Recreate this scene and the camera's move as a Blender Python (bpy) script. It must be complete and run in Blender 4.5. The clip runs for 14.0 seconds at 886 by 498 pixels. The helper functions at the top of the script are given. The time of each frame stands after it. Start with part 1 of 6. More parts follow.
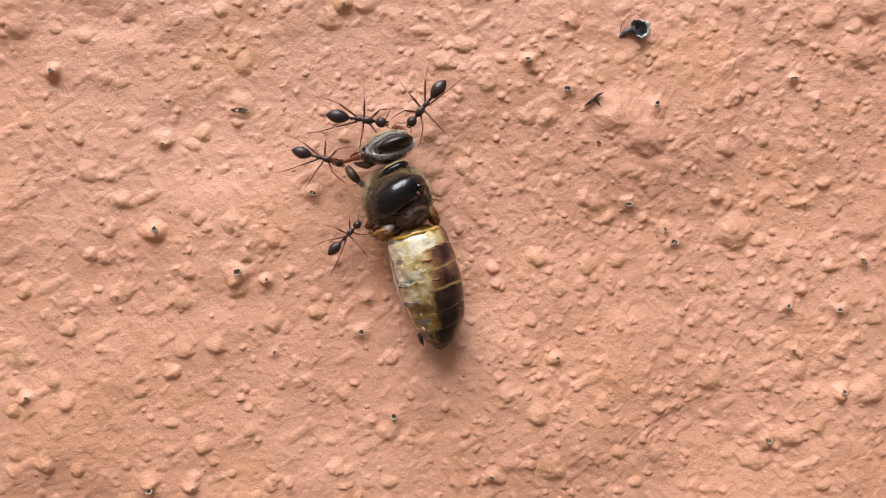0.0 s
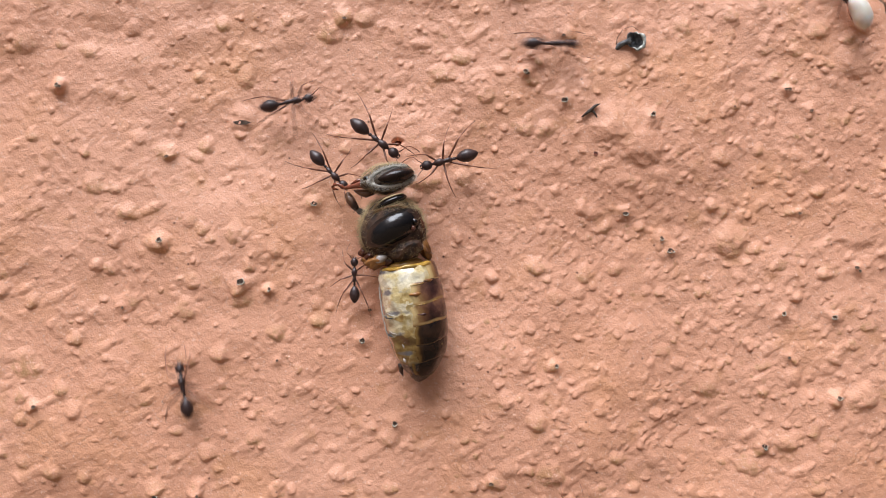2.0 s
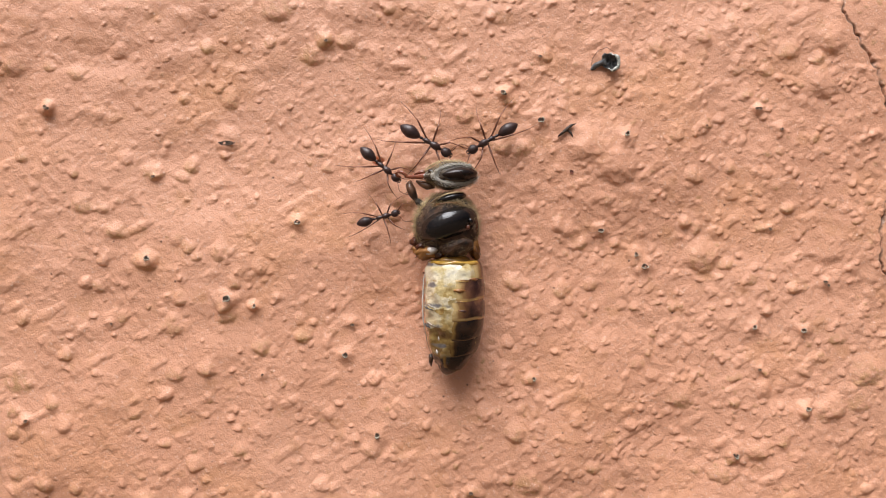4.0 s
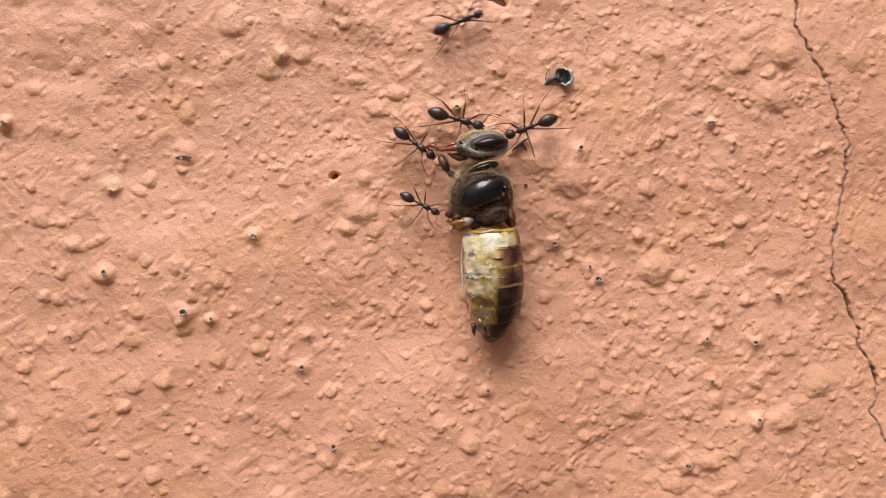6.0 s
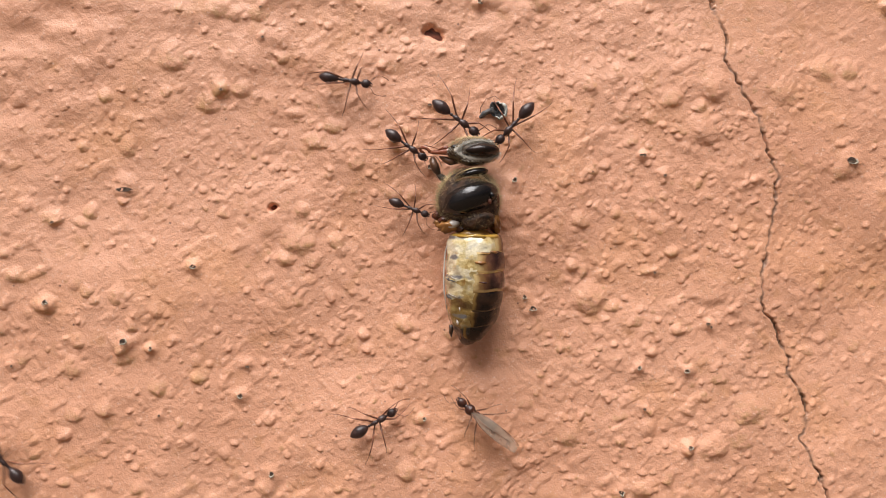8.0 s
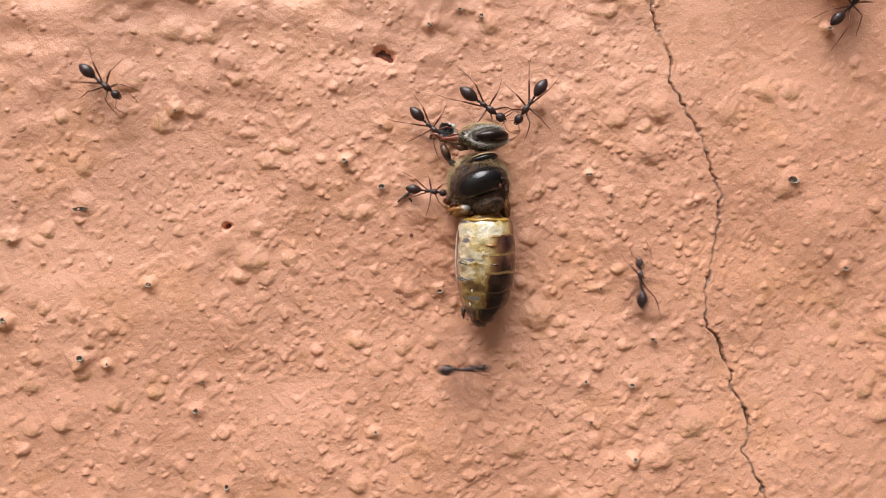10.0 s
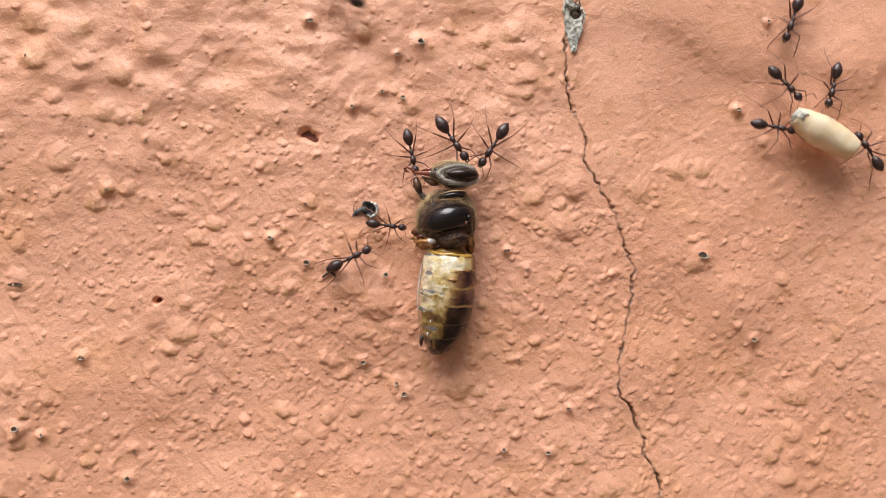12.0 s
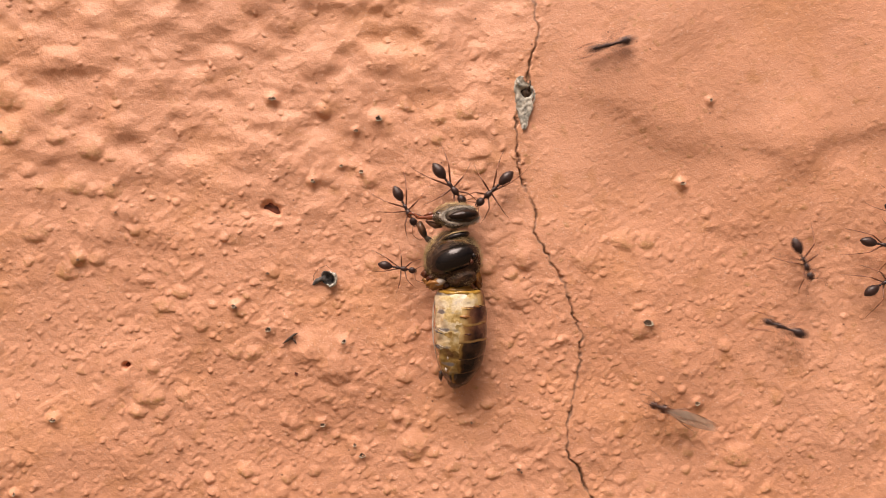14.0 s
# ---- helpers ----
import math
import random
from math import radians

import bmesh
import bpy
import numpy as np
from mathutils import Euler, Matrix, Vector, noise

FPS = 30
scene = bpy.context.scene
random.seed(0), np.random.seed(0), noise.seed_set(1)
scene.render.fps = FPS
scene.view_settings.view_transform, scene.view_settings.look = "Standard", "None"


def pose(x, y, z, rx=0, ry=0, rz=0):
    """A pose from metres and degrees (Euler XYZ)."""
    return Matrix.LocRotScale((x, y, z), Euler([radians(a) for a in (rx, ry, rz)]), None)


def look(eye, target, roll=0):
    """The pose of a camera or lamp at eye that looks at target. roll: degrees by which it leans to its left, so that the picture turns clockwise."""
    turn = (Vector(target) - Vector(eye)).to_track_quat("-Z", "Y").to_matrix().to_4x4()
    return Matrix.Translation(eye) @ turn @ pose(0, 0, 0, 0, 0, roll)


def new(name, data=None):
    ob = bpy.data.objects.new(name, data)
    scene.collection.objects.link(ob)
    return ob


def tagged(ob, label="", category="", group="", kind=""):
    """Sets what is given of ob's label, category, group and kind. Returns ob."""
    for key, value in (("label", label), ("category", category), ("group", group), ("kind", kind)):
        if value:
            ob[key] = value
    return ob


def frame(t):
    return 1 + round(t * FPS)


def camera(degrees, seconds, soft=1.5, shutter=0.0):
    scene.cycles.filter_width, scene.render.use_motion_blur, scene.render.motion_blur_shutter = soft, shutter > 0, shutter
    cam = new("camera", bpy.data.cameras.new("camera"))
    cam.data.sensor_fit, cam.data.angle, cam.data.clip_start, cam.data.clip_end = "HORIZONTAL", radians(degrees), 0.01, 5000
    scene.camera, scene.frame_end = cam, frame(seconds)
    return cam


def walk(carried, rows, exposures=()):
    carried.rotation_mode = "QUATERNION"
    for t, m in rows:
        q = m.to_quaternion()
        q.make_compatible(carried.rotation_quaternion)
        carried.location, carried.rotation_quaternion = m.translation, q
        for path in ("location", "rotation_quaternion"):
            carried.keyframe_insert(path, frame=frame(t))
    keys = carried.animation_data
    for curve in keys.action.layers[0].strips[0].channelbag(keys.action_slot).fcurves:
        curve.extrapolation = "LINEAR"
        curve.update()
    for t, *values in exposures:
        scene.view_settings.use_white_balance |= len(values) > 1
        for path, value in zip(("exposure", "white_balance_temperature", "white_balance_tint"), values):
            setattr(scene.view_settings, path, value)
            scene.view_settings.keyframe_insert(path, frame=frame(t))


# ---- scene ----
# A stucco wall in close-up: lengths below are in millimetres, turned into metres by MM.
MM = 0.001
LEVEL = 1.3                                   # height of the patch of wall above the ground, in metres


def spot(x, y, z):
    """A point beside the wall: x along it, y out of it (negative towards the viewer), z up, all in millimetres."""
    return (x * MM, y * MM, LEVEL + z * MM)


# ---------------------------------------------------------------- camera
cam = camera(60, 14.0, soft=1.0, shutter=0.35)
PATH = [
    (0, 0.000, -42.757, -0.000, 0.619, 0.200, 0.000),
    (0.5, -1.056, -42.924, 0.815, -0.641, 0.683, -0.192),
    (1, -0.326, -44.047, 1.023, 0.177, 1.367, -0.178),
    (1.5, -0.495, -43.753, 0.662, 0.049, 0.892, -0.160),
    (2, 0.213, -43.432, 0.349, 0.642, 0.730, -0.199),
    (2.5, 0.771, -44.207, 0.462, 1.192, 0.759, -0.233),
    (3, 0.632, -44.140, 0.361, 1.124, 0.491, -0.458),
    (3.2, 0.796, -44.360, 1.021, 1.280, 1.116, -0.409),
    (5.3, 2.550, -44.930, 2.627, 3.227, 2.187, -0.541),
    (5.5, 3.327, -45.055, 3.194, 3.948, 2.823, -0.456),
    (6, 3.853, -45.070, 2.864, 4.423, 2.455, -0.512),
    (6.5, 4.751, -44.780, 2.224, 5.456, 1.817, -0.401),
    (7, 5.763, -45.332, 3.955, 6.551, 3.758, -0.361),
    (7.5, 7.299, -45.708, 4.555, 7.952, 4.390, -0.472),
    (8, 7.502, -45.897, 4.363, 8.218, 4.215, -0.502),
    (8.2, 7.067, -45.879, 4.416, 7.876, 3.953, -0.529),
    (10.3, 10.354, -47.026, 6.594, 11.512, 6.025, -0.631),
    (10.5, 10.173, -46.989, 7.209, 11.560, 6.490, -0.631),
    (11, 11.410, -47.296, 7.994, 12.758, 7.885, -0.579),
    (11.5, 12.934, -47.623, 9.658, 14.349, 9.034, -0.481),
    (12, 14.765, -48.811, 10.654, 16.150, 9.855, -0.603),
    (12.5, 14.717, -49.225, 12.285, 16.038, 11.677, -0.495),
    (13, 16.030, -49.816, 13.802, 17.295, 13.515, -0.446),
    (13.5, 15.879, -50.152, 14.671, 17.282, 14.327, -0.454),
    (14, 17.792, -51.114, 14.838, 19.099, 14.315, -0.443),
]
walk(cam, [(t, look(spot(x, y, z), spot(tx, 0, tz), roll)) for t, x, y, z, tx, tz, roll in PATH],
     exposures=[(0.0, 0.0, 6270, 10), (1.2, 0.0, 6180, 10), (2.0, 0.0, 6120, 10), (3.0, 0.0, 6400, 10), (5.5, 0.0, 6560, 10), (6.5, 0.0, 6680, 10), (8.2, 0.0, 6740, 10), (10.4, 0.03, 6520, 10), (11.9, 0.05, 6520, 10),
                (12.45, -0.06, 8300, 23), (14.0, -0.08, 8550, 25)])

# ---------------------------------------------------------------- light
world = bpy.data.worlds.new("world")
world.use_nodes = True
scene.world = world
sky = world.node_tree.nodes.new("ShaderNodeTexSky")
sky.sky_type, sky.sun_disc = "NISHITA", False
sky.sun_elevation, sky.sun_rotation = radians(62), radians(205)
sky.air_density, sky.dust_density, sky.ozone_density = 0.35, 9.0, 0.1
back = world.node_tree.nodes["Background"]
back.inputs[1].default_value = 0.062
world.node_tree.links.new(sky.outputs[0], back.inputs[0])

sun = new("sun", bpy.data.lights.new("sun", "SUN"))
sun.data.energy, sun.data.angle, sun.data.color = 3.95, radians(44), (0.965, 0.990, 1.05)
sun.matrix_world = look((0, 0, 0), (0.20, 0.48, -1.05))
scene.view_settings.exposure = 0.0


# ---------------------------------------------------------------- materials
def material(name, base, rough=0.5, metal=0.0, spec=0.5):
    m = bpy.data.materials.new(name)
    m.use_nodes = True
    b = m.node_tree.nodes["Principled BSDF"]
    b.inputs["Base Color"].default_value = (*base, 1)
    b.inputs["Roughness"].default_value, b.inputs["Metallic"].default_value = rough, metal
    b.inputs["Specular IOR Level"].default_value = spec
    return m, m.node_tree.nodes, m.node_tree.links, b


def mottled(name, dark, light, scale, rough=0.5, bump=0.0, bump_scale=0.0, spec=0.5, coat=0.0, sss=0.0):
    """Two colours mixed by noise of that scale (per metre, in the thing's own space), with fine relief."""
    m, n, l, b = material(name, light, rough, 0.0, spec)
    place = n.new("ShaderNodeTexCoord")
    tex = n.new("ShaderNodeTexNoise")
    tex.inputs["Scale"].default_value, tex.inputs["Detail"].default_value = scale, 4.0
    l.new(place.outputs["Object"], tex.inputs["Vector"])
    ramp = n.new("ShaderNodeValToRGB")
    ramp.color_ramp.elements[0].position, ramp.color_ramp.elements[0].color = 0.35, (*dark, 1)
    ramp.color_ramp.elements[1].position, ramp.color_ramp.elements[1].color = 0.65, (*light, 1)
    l.new(tex.outputs["Fac"], ramp.inputs["Fac"])
    l.new(ramp.outputs["Color"], b.inputs["Base Color"])
    if bump:
        fine = n.new("ShaderNodeTexNoise")
        fine.inputs["Scale"].default_value, fine.inputs["Detail"].default_value = bump_scale, 3.0
        l.new(place.outputs["Object"], fine.inputs["Vector"])
        relief = n.new("ShaderNodeBump")
        relief.inputs["Strength"].default_value, relief.inputs["Distance"].default_value = 1.0, bump
        l.new(fine.outputs["Fac"], relief.inputs["Height"])
        l.new(relief.outputs["Normal"], b.inputs["Normal"])
    b.inputs["Coat Weight"].default_value = coat
    b.inputs["Coat Roughness"].default_value = 0.12
    if sss:
        b.inputs["Subsurface Weight"].default_value = sss
        b.inputs["Subsurface Radius"].default_value = (0.6, 0.4, 0.2)
        b.inputs["Subsurface Scale"].default_value = 0.0006
    return m


def wall_paint():
    """Salmon masonry paint: broad tone shifts, dusty film on some lumps, gritty relief and tiny pinholes."""
    m, n, l, b = material("salmon_wall_paint", (0.66, 0.31, 0.185), 0.58, 0.0, 0.70)
    place = n.new("ShaderNodeTexCoord")

    def tone(scale, detail, lo, hi):
        tex = n.new("ShaderNodeTexNoise")
        tex.inputs["Scale"].default_value, tex.inputs["Detail"].default_value = scale, detail
        l.new(place.outputs["Object"], tex.inputs["Vector"])
        ramp = n.new("ShaderNodeMapRange")
        ramp.inputs["From Min"].default_value, ramp.inputs["From Max"].default_value = lo, hi
        l.new(tex.outputs["Fac"], ramp.inputs["Value"])
        return tex, ramp

    def blend(fac, a, colour):
        mix = n.new("ShaderNodeMix")
        mix.data_type = "RGBA"
        l.new(fac, mix.inputs["Factor"])
        if isinstance(a, tuple):
            mix.inputs["A"].default_value = (*a, 1)
        else:
            l.new(a, mix.inputs["A"])
        mix.inputs["B"].default_value = (*colour, 1)
        return mix.outputs["Result"]

    _, broad = tone(70, 4, 0.3, 0.7)
    _, grime = tone(560, 6, 0.57, 0.76)
    _, dust = tone(150, 5, 0.52, 0.72)
    _, glint_speck = tone(11000, 1, 0.64, 0.74)
    _, soot = tone(7000, 2, 0.74, 0.80)
    c = blend(broad.outputs[0], (0.738, 0.358, 0.212), (0.806, 0.416, 0.262))
    c = blend(dust.outputs[0], c, (0.764, 0.372, 0.198))
    c = blend(grime.outputs[0], c, (0.63, 0.300, 0.145))
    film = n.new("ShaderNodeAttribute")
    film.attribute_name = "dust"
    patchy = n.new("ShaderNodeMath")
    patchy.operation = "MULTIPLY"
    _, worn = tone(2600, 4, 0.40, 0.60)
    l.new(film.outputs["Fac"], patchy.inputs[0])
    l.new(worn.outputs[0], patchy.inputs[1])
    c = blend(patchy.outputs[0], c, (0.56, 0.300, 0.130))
    # pale specks paint the grain's sparkle into the colour
    c = blend(glint_speck.outputs[0], c, (0.88, 0.60, 0.45))
    c = blend(soot.outputs[0], c, (0.30, 0.15, 0.085))
    cells = n.new("ShaderNodeTexVoronoi")
    cells.inputs["Scale"].default_value = 620
    l.new(place.outputs["Object"], cells.inputs["Vector"])
    hole = n.new("ShaderNodeMapRange")
    hole.inputs["From Min"].default_value, hole.inputs["From Max"].default_value = 0.052, 0.02
    l.new(cells.outputs["Distance"], hole.inputs["Value"])
    c = blend(hole.outputs[0], c, (0.16, 0.06, 0.03))
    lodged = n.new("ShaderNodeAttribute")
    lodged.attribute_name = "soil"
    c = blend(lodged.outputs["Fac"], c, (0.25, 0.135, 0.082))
    l.new(c, b.inputs["Base Color"])
    grit, _ = tone(9500, 1, 0, 1)
    skin, _ = tone(800, 2, 0, 1)
    add = n.new("ShaderNodeMath")
    add.operation = "MULTIPLY_ADD"
    add.inputs[1].default_value = 1.6
    l.new(skin.outputs["Fac"], add.inputs[0])
    l.new(grit.outputs["Fac"], add.inputs[2])
    relief = n.new("ShaderNodeBump")
    relief.inputs["Strength"].default_value, relief.inputs["Distance"].default_value = 1.0, 0.000029
    l.new(add.outputs[0], relief.inputs["Height"])
    l.new(relief.outputs["Normal"], b.inputs["Normal"])
    return m


PAINT = wall_paint()
SOIL = mottled("trodden_soil", (0.050, 0.034, 0.021), (0.14, 0.095, 0.056), 9, 0.9)
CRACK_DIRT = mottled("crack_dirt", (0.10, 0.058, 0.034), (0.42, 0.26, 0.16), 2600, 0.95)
CAVITY = mottled("dark_cavity", (0.020, 0.014, 0.010), (0.13, 0.082, 0.052), 5200, 0.9)
SHALLOW = mottled("shallow_pit", (0.055, 0.034, 0.022), (0.24, 0.15, 0.095), 5200, 0.9)
SPLINTER = mottled("splinter_brown", (0.025, 0.018, 0.014), (0.10, 0.07, 0.05), 3000, 0.7, 0.00004, 5000)
LIP = mottled("blister_lip", (0.20, 0.17, 0.12), (0.62, 0.56, 0.44), 3600, 0.7)
RED_CAVITY = mottled("red_pit", (0.040, 0.010, 0.006), (0.26, 0.075, 0.040), 2200, 0.75)
PLASTER = mottled("bare_plaster", (0.24, 0.25, 0.22), (0.72, 0.71, 0.62), 2400, 0.85, 0.00005, 6000)
FLAKE_GREY = mottled("flake_grey", (0.022, 0.022, 0.024), (0.16, 0.16, 0.155), 3200, 0.6, 0.00006, 5000)
FLAKE_PALE = mottled("flake_pale_edge", (0.20, 0.22, 0.18), (0.78, 0.79, 0.72), 4200, 0.7)
ANT_BLACK = mottled("ant_black", (0.018, 0.010, 0.010), (0.056, 0.030, 0.027), 2500, 0.40, 0.000006, 14000, coat=0.08)
ANT_LEG = mottled("ant_leg_brown", (0.085, 0.030, 0.016), (0.36, 0.145, 0.080), 1300, 0.42)
PALE_LEG = mottled("pale_leg_brown", (0.12, 0.045, 0.022), (0.30, 0.14, 0.075), 1300, 0.4)
ANT_RED = mottled("reddish_brown_skin", (0.028, 0.010, 0.007), (0.10, 0.032, 0.018), 1800, 0.35, coat=0.3)
BEE_SHELL = mottled("bee_black_shell", (0.005, 0.004, 0.004), (0.012, 0.009, 0.008), 900, 0.18, 0.000014, 6000, spec=0.55)
BEE_DARK = mottled("bee_dark_hide", (0.014, 0.007, 0.004), (0.090, 0.042, 0.020), 2300, 0.75, 0.00008, 5200)
BEE_LEG = mottled("bee_leg_brown", (0.022, 0.010, 0.006), (0.17, 0.080, 0.040), 1500, 0.34, 0.00003, 5200, coat=0.2)
BEE_HEAD = mottled("bee_head_hide", (0.016, 0.011, 0.008), (0.14, 0.10, 0.065), 2300, 0.6, 0.00004, 6000)
BEE_EYE = mottled("bee_eye", (0.010, 0.006, 0.005), (0.030, 0.016, 0.012), 800, 0.20, 0.000004, 30000, spec=0.28, coat=0.1)
BEE_FUR = mottled("bee_fur", (0.30, 0.20, 0.09), (0.66, 0.50, 0.27), 900, 0.7)
BEE_PALE_FUR = mottled("bee_pale_fur", (0.50, 0.46, 0.38), (0.82, 0.79, 0.72), 900, 0.7)
BEE_BROWN = mottled("bee_brown_horn", (0.040, 0.010, 0.005), (0.14, 0.036, 0.013), 1500, 0.40, coat=0.12)
BEE_TONGUE = mottled("bee_tongue_red", (0.10, 0.022, 0.010), (0.30, 0.085, 0.040), 1500, 0.25, coat=0.7)
BEE_AMBER = mottled("bee_amber_edge", (0.33, 0.16, 0.03), (0.62, 0.37, 0.09), 1400, 0.3, coat=0.4)
BEE_HORN = mottled("bee_amber_horn", (0.13, 0.045, 0.014), (0.42, 0.19, 0.05), 1300, 0.28, coat=0.5)


def plate_skin(name, stops, edge, rear, scale, rough, coat, bump=0.00012):
    """A belly plate: blotched by noise through the colour stops, running to one colour at its side edge and to another along its hind rim."""
    m, n, l, b = material(name, stops[-1][1], rough)
    place = n.new("ShaderNodeTexCoord")

    def cloud(k, detail):
        tex = n.new("ShaderNodeTexNoise")
        tex.inputs["Scale"].default_value, tex.inputs["Detail"].default_value = k, detail
        l.new(place.outputs["Object"], tex.inputs["Vector"])
        return tex.outputs["Fac"]

    def toward(fac, c, colour):
        mix = n.new("ShaderNodeMix")
        mix.data_type = "RGBA"
        l.new(fac, mix.inputs["Factor"])
        l.new(c, mix.inputs["A"])
        mix.inputs["B"].default_value = (*colour, 1)
        return mix.outputs["Result"]

    def rim(layer, near, wobble):
        at = n.new("ShaderNodeAttribute")
        at.attribute_name = layer
        add = n.new("ShaderNodeMath")
        add.operation = "MULTIPLY_ADD"
        add.inputs[1].default_value = wobble
        l.new(cloud(1500, 3), add.inputs[0])
        l.new(at.outputs["Fac"], add.inputs[2])
        span = n.new("ShaderNodeMapRange")
        span.inputs["From Min"].default_value, span.inputs["From Max"].default_value = near + 0.5 * wobble, 0.35 * near + 0.5 * wobble
        l.new(add.outputs[0], span.inputs["Value"])
        return span.outputs[0]

    ramp = n.new("ShaderNodeValToRGB")
    e = ramp.color_ramp.elements
    e[0].position, e[0].color = stops[0][0], (*stops[0][1], 1)
    e[1].position, e[1].color = stops[-1][0], (*stops[-1][1], 1)
    for at, colour in stops[1:-1]:
        e.new(at).color = (*colour, 1)
    l.new(cloud(scale, 4), ramp.inputs["Fac"])
    c = ramp.outputs["Color"]
    for wide, colour in edge:
        c = toward(rim("edge", wide, wide * 0.8), c, colour)
    c = toward(rim("rear", rear[0], 0.05), c, rear[1])
    l.new(c, b.inputs["Base Color"])
    relief = n.new("ShaderNodeBump")
    relief.inputs["Strength"].default_value, relief.inputs["Distance"].default_value = 1.0, bump
    l.new(cloud(1100, 3), relief.inputs["Height"])
    l.new(relief.outputs["Normal"], b.inputs["Normal"])
    b.inputs["Coat Weight"].default_value, b.inputs["Coat Roughness"].default_value = coat, 0.06
    b.inputs["Specular IOR Level"].default_value = 0.3
    return m


BACK_BROWN = plate_skin("bee_back_brown", ((0.38, (0.030, 0.013, 0.011)), (0.48, (0.062, 0.026, 0.020)), (0.56, (0.105, 0.046, 0.034)), (0.66, (0.21, 0.10, 0.055))),
                        ((1.15, (0.15, 0.065, 0.028)), (0.62, (0.34, 0.20, 0.075)), (0.36, (0.55, 0.40, 0.18))), (0.15, (0.46, 0.30, 0.12)), 1100, 0.24, 0.35)
BACK_BLACK = plate_skin("bee_back_black", ((0.40, (0.010, 0.006, 0.005)), (0.66, (0.045, 0.022, 0.013))), ((0.42, (0.06, 0.028, 0.009)), (0.24, (0.24, 0.14, 0.04))),
                        (0.045, (0.10, 0.06, 0.03)), 1100, 0.22, 0.25)


def belly_skin():
    """The belly's wet skin: cream before, pale and greyish in the middle, honey-coloured behind, crumpled into small facets."""
    m, n, l, b = material("bee_belly_skin", (0.6, 0.5, 0.3), 0.22)
    place = n.new("ShaderNodeTexCoord")

    def cloud(k, detail):
        tex = n.new("ShaderNodeTexNoise")
        tex.inputs["Scale"].default_value, tex.inputs["Detail"].default_value = k, detail
        l.new(place.outputs["Object"], tex.inputs["Vector"])
        return tex.outputs["Fac"]

    def sums(a, k, c):
        node = n.new("ShaderNodeMath")
        node.operation = "MULTIPLY_ADD"
        l.new(a, node.inputs[0])
        node.inputs[1].default_value = k
        if isinstance(c, float):
            node.inputs[2].default_value = c
        else:
            l.new(c, node.inputs[2])
        return node.outputs[0]

    def ramp(fac, stops):
        node = n.new("ShaderNodeValToRGB")
        e = node.color_ramp.elements
        e[0].position, e[0].color = stops[0][0], (*stops[0][1], 1)
        e[1].position, e[1].color = stops[-1][0], (*stops[-1][1], 1)
        for at, c in stops[1:-1]:
            e.new(at).color = (*c, 1)
        l.new(fac, node.inputs["Fac"])
        return node.outputs["Color"]

    def mixed(fac, a, c):
        node = n.new("ShaderNodeMix")
        node.data_type = "RGBA"
        l.new(fac, node.inputs["Factor"])
        l.new(a, node.inputs["A"])
        if isinstance(c, tuple):
            node.inputs["B"].default_value = (*c, 1)
        else:
            l.new(c, node.inputs["B"])
        return node.outputs["Result"]

    def span(value, lo, hi):
        node = n.new("ShaderNodeMapRange")
        node.inputs["From Min"].default_value, node.inputs["From Max"].default_value = lo, hi
        l.new(value, node.inputs["Value"])
        return node.outputs[0]

    def layer(name):
        node = n.new("ShaderNodeAttribute")
        node.attribute_name = name
        return node.outputs["Fac"]

    bent = n.new("ShaderNodeVectorMath")
    bent.operation = "MULTIPLY_ADD"
    bent.inputs[1].default_value = (0.0009, 0.0009, 0.0009)
    wobble = n.new("ShaderNodeTexNoise")
    wobble.inputs["Scale"].default_value = 1100
    l.new(place.outputs["Object"], wobble.inputs["Vector"])
    l.new(wobble.outputs["Color"], bent.inputs[0])
    l.new(place.outputs["Object"], bent.inputs[2])
    facet = n.new("ShaderNodeTexVoronoi")
    facet.inputs["Scale"].default_value = 1150
    l.new(bent.outputs[0], facet.inputs["Vector"])
    tint = n.new("ShaderNodeSeparateColor")
    l.new(facet.outputs["Color"], tint.inputs[0])
    patch = sums(tint.outputs[0], 0.20, sums(cloud(1500, 5), 0.5, sums(cloud(560, 3), 0.5, -0.10)))
    along, side = layer("along"), layer("side")
    pale = ramp(patch, ((0.32, (0.27, 0.15, 0.04)), (0.40, (0.42, 0.29, 0.10)), (0.46, (0.60, 0.47, 0.22)), (0.52, (0.76, 0.67, 0.46)), (0.59, (0.60, 0.51, 0.34)),
                        (0.66, (0.32, 0.28, 0.23)), (0.74, (0.14, 0.13, 0.13))))
    honey = ramp(patch, ((0.34, (0.12, 0.06, 0.014)), (0.44, (0.27, 0.165, 0.045)), (0.52, (0.38, 0.27, 0.09)), (0.60, (0.58, 0.47, 0.25)), (0.68, (0.22, 0.18, 0.13))))
    cream = ramp(patch, ((0.34, (0.46, 0.31, 0.10)), (0.43, (0.68, 0.55, 0.27)), (0.50, (0.80, 0.71, 0.48)), (0.58, (0.80, 0.74, 0.57)), (0.68, (0.58, 0.52, 0.42))))
    c = mixed(span(sums(cloud(800, 3), 1.8, along), 3.3, 5.0), pale, honey)
    c = mixed(span(sums(cloud(1100, 3), 0.30, along), 1.16, 0.98), c, cream)
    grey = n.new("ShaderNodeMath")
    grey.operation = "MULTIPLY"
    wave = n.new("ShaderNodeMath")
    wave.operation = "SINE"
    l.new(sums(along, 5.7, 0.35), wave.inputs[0])
